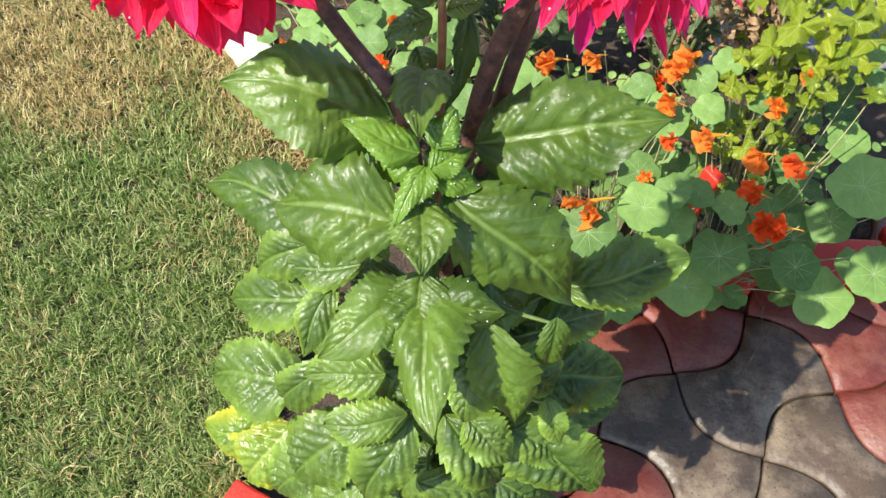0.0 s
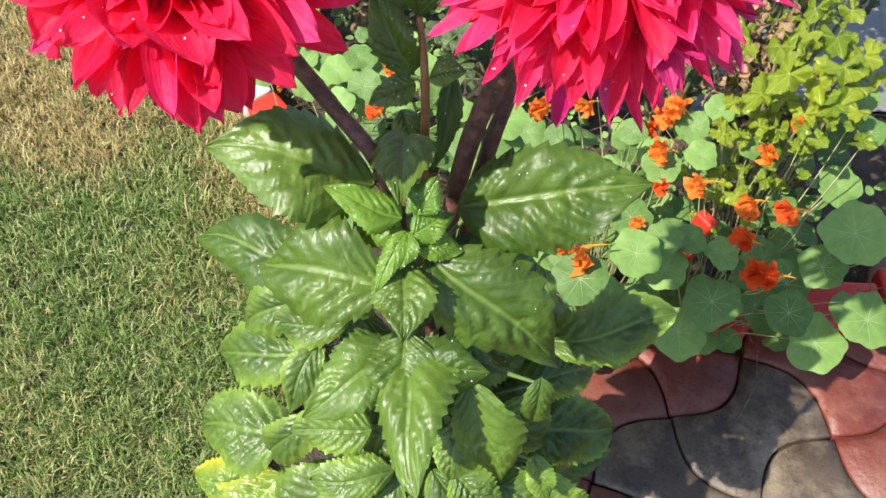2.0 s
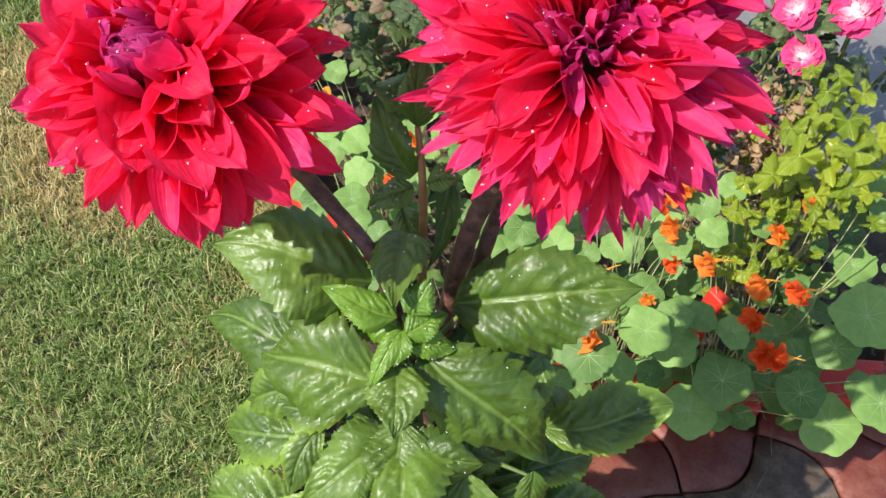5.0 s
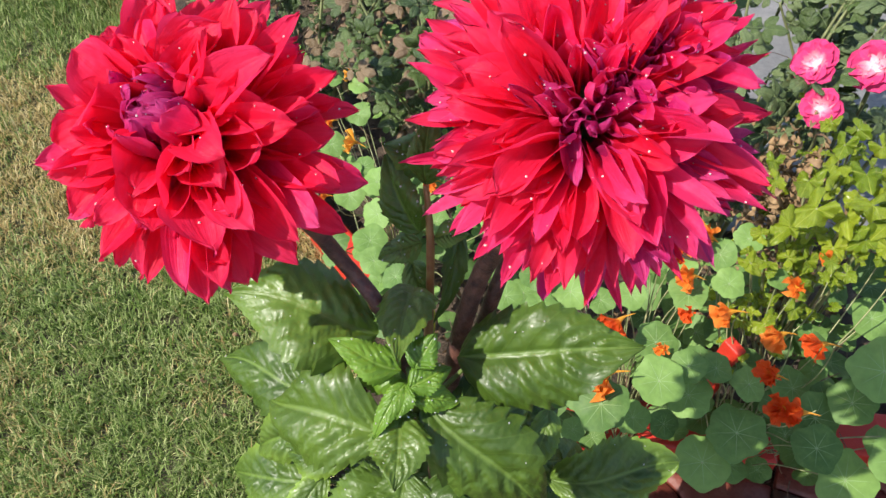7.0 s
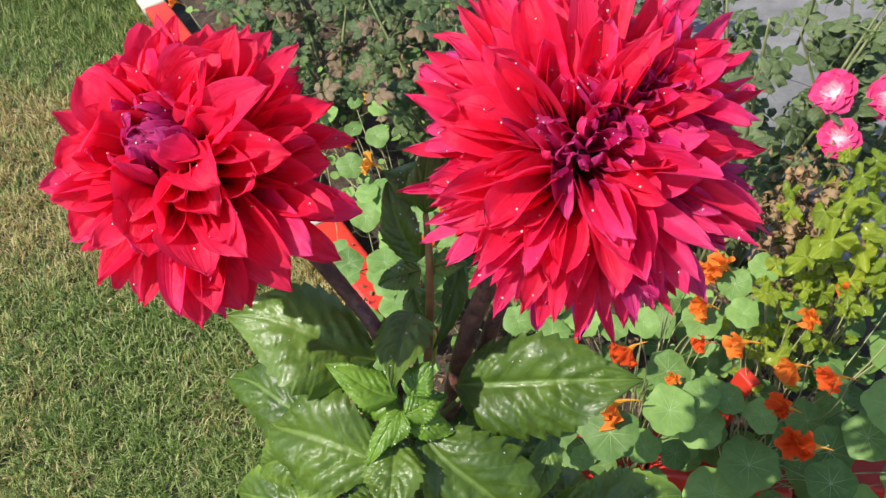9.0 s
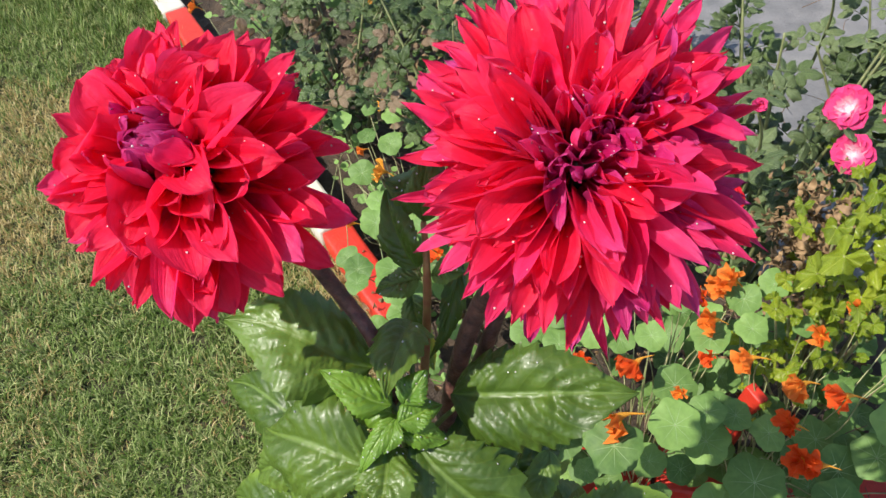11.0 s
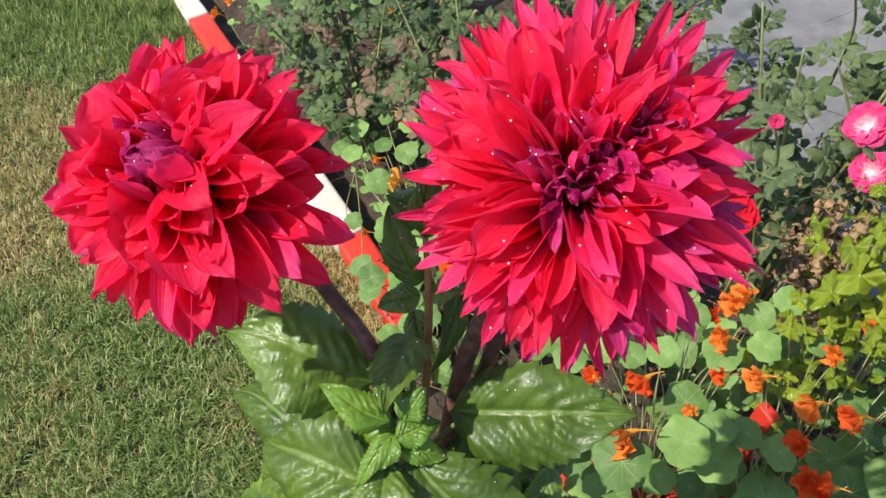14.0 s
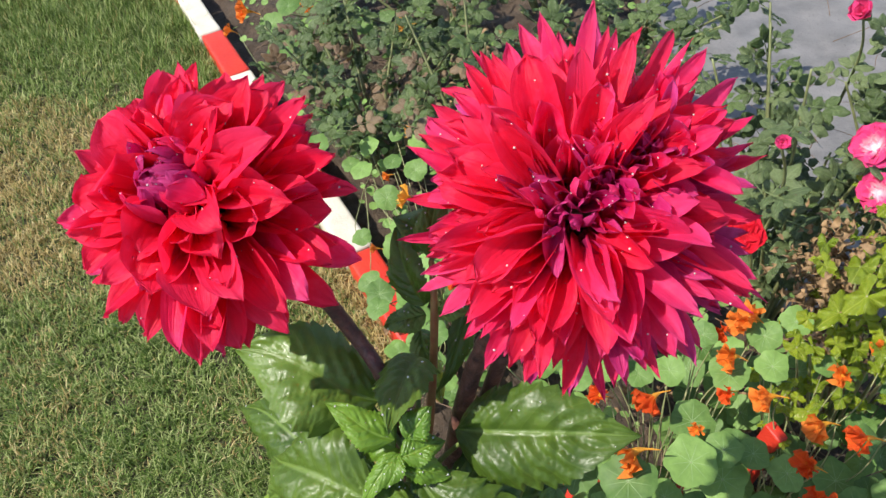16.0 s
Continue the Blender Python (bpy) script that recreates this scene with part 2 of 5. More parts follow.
def paver_material(name, a, b_col, dust):
    m, nt, b = nodes_of(name)
    n1 = noise_tex(nt, 7.0, 6.0)
    col = ramp(nt, n1, [(0.3, a), (0.7, b_col)])
    n2 = noise_tex(nt, 8.0, 8.0, rough=0.72)
    spots = ramp(nt, n2, [(0.46, (0, 0, 0)), (0.66, (1, 1, 1))])
    col = blend(nt, maths(nt, "MULTIPLY", spots, 0.5), col, dust)
    pits = ramp(nt, noise_tex(nt, 170.0, 3.0), [(0.60, (0, 0, 0)), (0.68, (1, 1, 1))])
    col = blend(nt, maths(nt, "MULTIPLY", pits, 0.65), col, tuple(x * 0.5 for x in a))
    link(nt, col, b.inputs["Base Color"])
    wet = maths(nt, "MULTIPLY_ADD", noise_tex(nt, 5.0, 3.0), 0.7, 0.16)
    link(nt, wet, b.inputs["Roughness"])
    bump(nt, b, noise_tex(nt, 90.0, 6.0), 0.5, 0.004)
    return m


SOIL, TURF = soil_material(), turf_soil_material()
GRASS = grass_material("lawn_grass_green", [(0.0, (0.05, 0.10, 0.013)), (0.5, (0.18, 0.265, 0.055)), (1.0, (0.54, 0.58, 0.25))], (0.07, 0.12, 0.02))
STRAW = grass_material("lawn_grass_dry", [(0.0, (0.24, 0.17, 0.06)), (0.6, (0.54, 0.43, 0.17)), (1.0, (0.74, 0.63, 0.34))], (0.26, 0.17, 0.07))
PAVER_GREY = paver_material("paver_grey", (0.036, 0.025, 0.017), (0.095, 0.066, 0.043), (0.36, 0.28, 0.19))
PAVER_RED = paver_material("paver_red", (0.085, 0.016, 0.011), (0.18, 0.040, 0.024), (0.25, 0.115, 0.075))
CONCRETE = paver_material("path_concrete", (0.115, 0.11, 0.108), (0.20, 0.19, 0.185), (0.26, 0.245, 0.23))


def water_material():
    m, nt, b = nodes_of("water")
    b.inputs["Base Color"].default_value = (1, 1, 1, 1)
    b.inputs["Roughness"].default_value = 0.06
    b.inputs["IOR"].default_value = 1.33
    b.inputs["Transmission Weight"].default_value = 0.6
    return m


WATER = water_material()


# ---- mesh helpers ----
def mesh_of(name, verts, faces, material, uvs=None, smooth=True):
    me = bpy.data.meshes.new(name)
    me.from_pydata([tuple(map(float, v)) for v in verts], [], faces)
    if uvs is not None:
        layer = me.uv_layers.new(name="UVMap")
        idx = np.empty(len(me.loops), dtype=np.int32)
        me.loops.foreach_get("vertex_index", idx)
        layer.data.foreach_set("uv", np.asarray(uvs, dtype=np.float32)[idx].ravel())
    me.materials.append(material)
    if smooth:
        me.polygons.foreach_set("use_smooth", np.ones(len(me.polygons), dtype=bool))
    me.update()
    return me


def part(name, me, parent=None, label="", m=None):
    ob = new(name, me)
    if parent:
        ob.parent = parent
    if m is not None:
        ob.matrix_basis = m
    return tagged(ob, label)


def grid(nu, nv):
    return [(i * nv + j, (i + 1) * nv + j, (i + 1) * nv + j + 1, i * nv + j + 1) for i in range(nu - 1) for j in range(nv - 1)]


def unit(v):
    v = np.asarray(v, float)
    return v / np.linalg.norm(v)


def tube(points, radii, sides=8, steps=6):
    """Vertices and faces of a round stem through the points."""
    p = np.asarray(points, float)
    r = np.asarray(radii, float) * np.ones(len(p))
    t = np.arange(len(p))
    tt = np.linspace(0, len(p) - 1, (len(p) - 1) * steps + 1)
    out = []
    for s in tt:
        i = min(int(s), len(p) - 2)
        f = s - i
        p0, p1, p2, p3 = p[max(i - 1, 0)], p[i], p[i + 1], p[min(i + 2, len(p) - 1)]
        out.append(0.5 * (2 * p1 + (p2 - p0) * f + (2 * p0 - 5 * p1 + 4 * p2 - p3) * f * f + (3 * p1 - p0 - 3 * p2 + p3) * f ** 3))
    c = np.array(out)
    rr = np.interp(tt, t, r)
    tan = np.gradient(c, axis=0)
    verts, ref = [], np.array([0.31, 0.95, 0.1])
    for q, d, rad in zip(c, tan, rr):
        d = unit(d)
        a = unit(np.cross(d, ref))
        b = np.cross(d, a)
        verts += [q + rad * (a * math.cos(k * 2 * math.pi / sides) + b * math.sin(k * 2 * math.pi / sides)) for k in range(sides)]
    n = len(c)
    faces = [(i * sides + k, i * sides + (k + 1) % sides, (i + 1) * sides + (k + 1) % sides, (i + 1) * sides + k) for i in range(n - 1) for k in range(sides)]
    faces += [tuple(range(sides))[::-1], tuple(range((n - 1) * sides, n * sides))]
    return verts, faces


def merge(pieces):
    verts, faces = [], []
    for v, f in pieces:
        o = len(verts)
        verts += list(v)
        faces += [tuple(i + o for i in q) for q in f]
    return verts, faces


def blade(base, tip, width, up, rng, bend=0.10, fold=0.25, relief=1.0, teeth=19, nu=52, nv=15, veins=9, wave=0.03, p=0.66, q=0.74, bite=0.10, droop=1.1):
    """A toothed, puckered leaf from base to tip: vertices, faces, uvs."""
    base, tip = np.asarray(base, float), np.asarray(tip, float)
    a = tip - base
    length = np.linalg.norm(a)
    s = unit(np.cross(a, up))
    n = np.cross(s, a / length)
    ph = rng.uniform(0, 6.28, 6)
    skew = rng.uniform(-0.10, 0.10)
    peak = (p / (p + q)) ** p * (q / (p + q)) ** q
    verts, uvs = [], []
    for i in range(nu):
        u = i / (nu - 1)
        f = max(u, 1e-4) ** p * max(1 - u, 0) ** q / peak
        hw = width / 2 * f * (1 + 0.06 * math.sin(ph[4] + 9 * u)) + 0.0006
        mid = base + a * u + n * bend * length * (4 * u * (1 - u) - droop * u * u) + s * wave * length * math.sin(ph[0] + 3 * u) * u * (1 - u) * 3
        for j in range(nv):
            v = 2 * j / (nv - 1) - 1
            av = abs(v)
            saw = (u * teeth * (1 + 0.12 * math.sin(ph[5] + 4 * u)) + (0.4 if v > 0 else 0.0)) % 1.0
            tooth = bite * (saw ** 1.4 - 0.4) * (0.35 + 0.65 * f) * max(0.0, (av - 0.86) / 0.14)
            w = hw * (1 + tooth) * (1 + (skew if v > 0 else -skew))
            c = u - 0.26 * av - 0.10 * av * av + 0.012 * math.sin(ph[3] + 9 * u + 3 * v)
            c += 0.02 * math.sin(ph[2] + 5 * u) * (1 if v > 0 else -1) + 0.008 * math.sin(31 * u + ph[1])
            cell = abs(math.sin(math.pi * veins * c)) ** 0.7
            cross = 0.5 + 0.5 * abs(math.sin(math.pi * (2.6 * av + 0.35 * math.sin(ph[4] + veins * 3.1 * c))))
            quilt = (cell * cross - 0.45) * (0.8 + 0.4 * math.sin(ph[0] + 8 * u + 3 * v)) * min(av / 0.2, 1) * (1 - 0.55 * av ** 3) * min(1.0, 1.3 * f)
            h = fold * av * hw - 0.5 * fold * av ** 3 * hw + 0.0058 * relief * (width / 0.06) * quilt
            h += 0.085 * width * math.sin(ph[1] + 6 * u + 2.2 * v) * av + 0.05 * width * math.sin(ph[2] + 13 * u + v) * av ** 2
            h -= 0.0018 * relief * math.exp(-(av / 0.07) ** 2)
            h -= 0.10 * width * av ** 3 * (0.4 + f)
            verts.append(mid + s * v * w + n * h + a * 0.25 * abs(tooth) * hw / length)
            uvs.append((u, v * 0.5 + 0.5))
    return verts, grid(nu, nv), uvs


# ---- ground, lawn, kerbs, paving ----
def kerb_x(y):
    """The lawn's edge: the kerb's outer side."""
    return np.interp(y, [0.0, 0.5, 0.72, 0.95, 1.18, 1.42, 1.688, 5.0], [-0.62, -0.36, -0.255, -0.19, -0.155, -0.16, -0.378, -3.178])


def sheet(name, x0, x1, y0, y1, nx, ny, z, rough, seed, material, label, category):
    vs = []
    for j in range(ny):
        for i in range(nx):
            x, y = x0 + (x1 - x0) * i / (nx - 1), y0 + (y1 - y0) * j / (ny - 1)
            vs.append((x, y, z + rough * noise.fractal((x * 6 + seed, y * 6, 0.3), 0.8, 2.1, 5)))
    ob = part(name, mesh_of(name, vs, grid(ny, nx), material))
    return tagged(ob, label, category, kind="structure")


sheet("ground", -40, 40, -40, 40, 3, 3, -0.06, 0.0, 0, SOIL, "bare brown garden earth reaching far out", "ground")
sheet("flower_bed", -1.9, 1.3, 0.1, 4.2, 160, 200, -0.015, 0.03, 5, SOIL, "dark damp soil of the flower bed", "soil")
for vert in bpy.data.objects["flower_bed"].data.vertices:
    if vert.co.x > 0.10 and vert.co.y < 1.19:
        vert.co.z = min(vert.co.z, -0.03)


def lawn():
    ys = np.linspace(-0.6, 5.0, 57)
    vs, fs = [], []
    for y in ys:
        for k in range(30):
            x = -5.0 + (float(kerb_x(y)) + 0.01 + 5.0) * k / 29
            vs.append((x, y, 0.012 + 0.008 * noise.noise((x * 3, y * 3, 1.0))))
    ob = part("lawn_ground", mesh_of("lawn_ground", vs, grid(57, 30), TURF))
    tagged(ob, "brown earth under the short lawn", "ground", kind="structure")
    rng = np.random.default_rng(3)
    n = 380000
    y = 0.35 + 3.9 * rng.random(n) ** 1.25
    x = kerb_x(y) + 0.012 - rng.random(n) ** 1.1 * (0.95 + 0.62 * y)
    thick = np.array([noise.noise((a * 26, b * 26, 7.0)) + 0.6 * noise.noise((a * 60, b * 60, 3.0)) for a, b in zip(x, y)])
    keep = thick > rng.uniform(-0.75, 0.15, n)
    x, y = x[keep], y[keep]
    far_n = 90000
    fy = -0.6 + 5.6 * rng.random(far_n)
    fx = kerb_x(fy) - rng.random(far_n) * (kerb_x(fy) + 5.0)
    out = (fx < kerb_x(fy) - (0.9 + 0.6 * fy)) | (fy < 0.4) | (fy > 4.2)
    inner_n = len(x)
    x, y = np.concatenate([x, fx[out]]), np.concatenate([y, fy[out]])
    n = len(x)
    coarse = np.where(np.arange(n) < inner_n, 1.0, 1.9)
    z = np.full(n, 0.012)
    tall = np.clip((y - 2.36) * 2.5, 0, 1)
    tuft = np.array([noise.noise((a * 16, b * 16, 4.0)) for a, b in zip(x, y)])
    sway = np.array([noise.noise((a * 9, b * 9, 9.0)) for a, b in zip(x, y)])
    length = rng.uniform(0.016, 0.046, n) * (1 + 0.7 * tall) * (1 + 0.75 * np.clip(tuft, -0.7, 1))
    head = rng.uniform(0, 2 * np.pi, n) + sway * 2
    lean = rng.uniform(0.35, 1.75, n) * (1 - 0.35 * tall)
    wid = coarse * rng.uniform(0.0006, 0.0015, n) * (1 + 0.15 * y)
    d = np.stack([np.cos(head), np.sin(head), np.zeros(n)], 1)
    side = np.stack([-np.sin(head), np.cos(head), np.zeros(n)], 1) * wid[:, None]
    up = np.array([0, 0, 1.0])
    root = np.stack([x, y, z], 1)
    mid = root + (d * np.sin(lean * 0.6)[:, None] + up * np.cos(lean * 0.6)[:, None]) * (length * 0.55)[:, None]
    end = mid + (d * np.sin(lean * 1.25)[:, None] + up * np.cos(lean * 1.25)[:, None]) * (length * 0.5)[:, None]
    co = np.stack([root - side, root + side, mid + side * 0.8, mid - side * 0.8, end], 1).reshape(-1, 3)
    me = bpy.data.meshes.new("grass")
    me.vertices.add(n * 5)
    me.vertices.foreach_set("co", co.astype(np.float32).ravel())
    me.loops.add(n * 7)
    k = np.arange(n)[:, None] * 5
    loops = np.concatenate([k + 0, k + 1, k + 2, k + 3, k + 3, k + 2, k + 4], 1).ravel()
    me.loops.foreach_set("vertex_index", loops.astype(np.int32))
    me.polygons.add(n * 2)
    st = (np.arange(n)[:, None] * 7 + np.array([0, 4])).ravel()
    me.polygons.foreach_set("loop_start", st.astype(np.int32))
    me.materials.append(GRASS)
    me.materials.append(STRAW)
    blot = np.array([noise.fractal((a * 2.6, b * 2.6, 2.0), 0.9, 2.0, 3) for a, b in zip(x, y)])
    ragged = y + 0.22 * np.array([noise.fractal((a * 3.1, b * 3.1, 6.0), 0.9, 2.0, 4) for a, b in zip(x, y)])
    band = np.clip((ragged - 1.36) / 0.24, 0, 1) * np.clip((2.40 - ragged) / 0.16, 0, 1) * 0.72 + np.exp(-(kerb_x(y) - x) / 0.05) * 0.35
    dry = rng.random(n) < np.clip(0.07 + 0.4 * blot + band - 0.5 * tall, 0.03, 0.90)
    me.polygons.foreach_set("material_index", np.repeat(dry.astype(np.int32), 2))
    me.update(calc_edges=True)
    g = new("grass", me)
    tagged(g, "short green lawn grass with dry straw patches", "grass", kind="stuff")


lawn()


def bevel_box(sx, sy, sz, bev, rng, name, material, wob=0.004):
    bm = bmesh.new()
    bmesh.ops.create_cube(bm, size=1.0)
    bmesh.ops.scale(bm, vec=(sx, sy, sz), verts=bm.verts)
    bmesh.ops.bevel(bm, geom=bm.edges[:], offset=bev, segments=2, affect="EDGES", profile=0.6)
    bmesh.ops.subdivide_edges(bm, edges=[e for e in bm.edges if e.calc_length() > 0.05], cuts=3, use_grid_fill=True)
    for v in bm.verts:
        v.co += Vector([wob * noise.noise(v.co * 9 + Vector((rng.random() * 0 + sx * 7, k * 5, 0))) for k in range(3)])
    me = bpy.data.meshes.new(name)
    bm.to_mesh(me)
    bm.free()
    me.materials.append(material)
    me.polygons.foreach_set("use_smooth", np.ones(len(me.polygons), dtype=bool))
    return me


def kerb_row():
    rng = random.Random(4)
    row = new("lawn_kerb")
    tagged(row, "brick kerb painted red and white between lawn and bed", "kerb", kind="structure")
    red = bevel_box(0.080, 0.326, 0.17, 0.009, rng, "kerb_red", KERB_RED)
    white = bevel_box(0.080, 0.326, 0.17, 0.009, rng, "kerb_white", KERB_WHITE)
    # far straight run, counted from the joint between a white and a red block
    d = unit((-0.6455, 0.7635, 0))
    out = np.array((d[1], -d[0], 0))
    for k in range(-1, 9):
        c = np.array((-0.378, 1.688, 0)) + d * 0.3306 * (k + 0.5) + out * 0.039
        part("brick", red if k % 2 else white, row, "", pose(c[0], c[1], -0.012 + 0.004 * rng.random(), rng.uniform(-1, 1), rng.uniform(-1, 1), math.degrees(math.atan2(d[1], d[0])) - 90))
    # the near bend round the dahlia
    for k, (y, col) in enumerate(((0.560, red), (0.270, white), (-0.02, red))):
        x = float(kerb_x(y)) + 0.066
        turn = math.degrees(math.atan2(0.2, float(kerb_x(y + 0.1) - kerb_x(y - 0.1)))) - 90
        part("brick", col, row, "", pose(x, y, -0.012, 0, 0, turn) @ Matrix.Diagonal((1, 0.88, 1, 1)))


kerb_row()


def bed_kerb():
    rng = random.Random(9)
    row = new("bed_kerb")
    tagged(row, "red painted kerb of the bed in the nasturtiums' shade", "kerb", kind="structure")
    red = bevel_box(0.10, 0.26, 0.10, 0.008, rng, "bed_kerb_red", KERB_RED)
    for k in range(5):
        x = 0.30 + 0.27 * k
        part("brick", red, row, "", pose(x, 1.135 + 0.018 * k, 0.0, 0, 0, 86))
    # plain red box standing in for a flag-like red scrap
    tagged(part("marker_post", bevel_box(0.020, 0.036, 0.40, 0.004, rng, "marker_post", KERB_RED), None, "", pose(0.556, 1.185, 0.145, 10, -4, 35)),
           "upright red piece standing among the nasturtiums", "post")


bed_kerb()


def pavers():
    """Interlocking pavers: square cells whose sides bow in and out by turns."""
    base = new("pavement")
    tagged(base, "interlocking red and grey curved concrete pavers, damp", "pavement", kind="structure")
    o = np.array((0.541, 0.94))
    e1, e2 = np.array((0.135, -0.163)), np.array((0.155, 0.128))
    bow = 0.047

    def side(a, b, sign, n=11):
        d = b - a
        nrm = np.array((-d[1], d[0])) / np.linalg.norm(d)
        return [a + d * k / n + nrm * sign * bow * math.sin(math.pi * k / n) for k in range(n)]

    def cell(i, j, colour, rng):
        p = [o + e1 * (i + a) + e2 * (j + b) for a, b in ((0, 0), (1, 0), (1, 1), (0, 1))]
        s = 1 if (i + j) % 2 else -1
        ring = side(p[0], p[1], s) + side(p[1], p[2], -s) + side(p[2], p[3], s) + side(p[3], p[0], -s)
        c = sum(ring) / len(ring)
        vs, n = [], len(ring)
        dz = rng.uniform(-0.002, 0.002)
        for inset, z in ((0.982, -0.05), (0.982, -0.006), (0.955, 0.0), (0.5, 0.001)):
            vs += [(*(c + (r - c) * inset), z + dz) for r in ring]
        vs.append((*c, 0.001 + dz))
        fs = [(a * n + k, a * n + (k + 1) % n, (a + 1) * n + (k + 1) % n, (a + 1) * n + k) for a in range(3) for k in range(n)]
        fs += [(3 * n + k, 3 * n + (k + 1) % n, 4 * n) for k in range(n)]
        part("paver", mesh_of("paver", vs, fs, colour), base)

    rng = random.Random(2)
    for i in range(-9, 20):
        for j in range(-12, 10):
            c = o + e1 * (i + 0.5) + e2 * (j + 0.5)
            if c[1] > 1.16 + 0.05 * c[0] or c[1] < -1.6 or c[0] < (0.14 if c[1] > 0.6 else 0.36) or c[0] > 2.6:
                continue
            grey = (i, j) in {(0, 0), (0, -1), (1, 0), (1, -1), (2, -1), (2, 0)} or (i >= 2 and (i + j) % 3 == 0)
            cell(i, j, PAVER_GREY if grey else PAVER_RED, rng)
    sheet("mortar_bed", 0.05, 2.8, -1.8, 1.12, 20, 20, -0.022, 0.004, 2, SOIL, "dark grit under the pavers", "ground")


def far_path():
    vs = []
    for j in range(40):
        y = 1.72 + 6.0 * j / 39
        x0 = 0.62 - 0.22 * (y - 1.72)
        for i in range(30):
            x = x0 + (6.0 - x0) * i / 29
            vs.append((x, y, 0.012 + 0.003 * noise.noise((x * 5, y * 5, 0))))
    tagged(part("path", mesh_of("path", vs, grid(40, 30), CONCRETE)), "grey concrete path behind the rose bushes", "path", kind="structure")


far_path()


# ---- the dahlia ----
dahlia = new("dahlia_plant")
dahlia.location = (0.11, 0.65, 0.0)
tagged(dahlia, "tall dahlia with two crimson blooms and glossy toothed leaves", "dahlia")
bpy.context.view_layer.update()
AT = np.array(dahlia.location)


def own(verts):
    return [np.asarray(v) - AT for v in verts]


def stem(name, points, radii, material, label="", sides=12):
    v, f = tube(points, radii, sides, 8)
    v = [np.asarray(q) + 0.0006 * np.array(noise.noise_vector(Vector(q) * 160)) for q in v]
    return part(name, mesh_of(name, own(v), f, material), dahlia, label)


stem("main_stem", [(0.11, 0.65, -0.03), (0.105, 0.645, 0.3), (0.118, 0.64, 0.6), (0.135, 0.64, 0.85), (0.14, 0.636, 1.005)], [0.011, 0.01, 0.008, 0.006, 0.003], STEM_GREEN)
stem("side_stem", [(0.118, 0.642, 0.62), (0.15, 0.68, 0.85), (0.168, 0.694, 0.965), (0.188, 0.702, 1.04), (0.222, 0.69, 1.13), (0.25, 0.68, 1.185)], [0.007, 0.0076, 0.0076, 0.0072, 0.007, 0.009], STEM_DARK, "thick dark purple flower stalk")
stem("side_stem", [(0.118, 0.642, 0.6), (0.165, 0.69, 0.85), (0.183, 0.703, 0.955), (0.205, 0.716, 1.036), (0.225, 0.72, 1.09), (0.262, 0.70, 1.175)], [0.006, 0.0062, 0.0062, 0.006, 0.0056, 0.006], STEM_DARK, "thick dark purple flower stalk")
stem("side_stem", [(0.133, 0.645, 0.90), (0.125, 0.665, 0.98), (0.113, 0.677, 1.022), (0.092, 0.692, 1.045), (0.066, 0.692, 1.10), (0.046, 0.662, 1.18)], [0.006, 0.006, 0.0058, 0.0058, 0.006, 0.008], STEM_DARK, "hairy purple flower stalk")
stem("side_shoot", [(0.138, 0.65, 0.90), (0.144, 0.68, 0.96), (0.146, 0.699, 1.0), (0.149, 0.713, 1.06), (0.147, 0.727, 1.10)], [0.004, 0.0036, 0.0034, 0.003, 0.002], STEM_RED, "reddish young shoot")

leaf_seed = [11]
wet_spots = []


def dahlia_leaf(base, tip, width, material=DAHLIA_LEAF, up=None, bend=0.09, fold=0.25, relief=1.0, stalk=True):
    leaf_seed[0] += 1
    rng = np.random.default_rng(leaf_seed[0])
    low = base[2] < 0.84
    if up is None:
        up = (rng.uniform(-0.35, 0.2), -0.6 + rng.uniform(-0.3, 0.25), 1.0)
    if low:
        v, f, uv = blade(base, tip, width * 1.04, up, rng, bend + rng.uniform(0.0, 0.09), rng.uniform(0.0, 0.3), relief * rng.uniform(0.8, 1.25), p=rng.uniform(0.56, 0.70), q=rng.uniform(0.66, 0.9),
                         teeth=rng.uniform(11, 15), veins=rng.uniform(6.5, 8.5), nu=110, nv=23, wave=rng.uniform(0.0, 0.09), bite=rng.uniform(0.09, 0.17))
    else:
        v, f, uv = blade(base, tip, width * 1.06, up, rng, bend + rng.uniform(-0.03, 0.06), fold + rng.uniform(-0.05, 0.2), relief * rng.uniform(0.65, 1.0), p=rng.uniform(0.62, 0.74), q=rng.uniform(0.98, 1.2),
                         teeth=rng.uniform(10, 13), veins=rng.uniform(6.5, 8.0), nu=110, nv=23, wave=rng.uniform(0.0, 0.08), bite=rng.uniform(0.10, 0.18))
    if tip[2] > 0.8:
        wet_spots.extend(v[int(i)] for i in rng.integers(300, len(v) - 100, 5))
    ob = part("leaf", mesh_of("leaf", own(v), f, material, uv), dahlia)
    if stalk:
        b = np.asarray(base, float)
        root = np.array((0.112 + 0.03 * b[2], 0.641, max(0.1, b[2] - 0.05)))
        root[:2] += 0.12 * (b[:2] - root[:2])
        if np.linalg.norm(b - root) > 0.02:
            tv, tf = tube([root, (root + b) / 2 + (0, 0, -0.006), b + 0.12 * (np.asarray(tip) - b)], [0.003, 0.0024, 0.0014], 6, 5)
            part("leaf_stalk", mesh_of("leaf_stalk", own(tv), tf, STEM_GREEN), dahlia)
    return ob


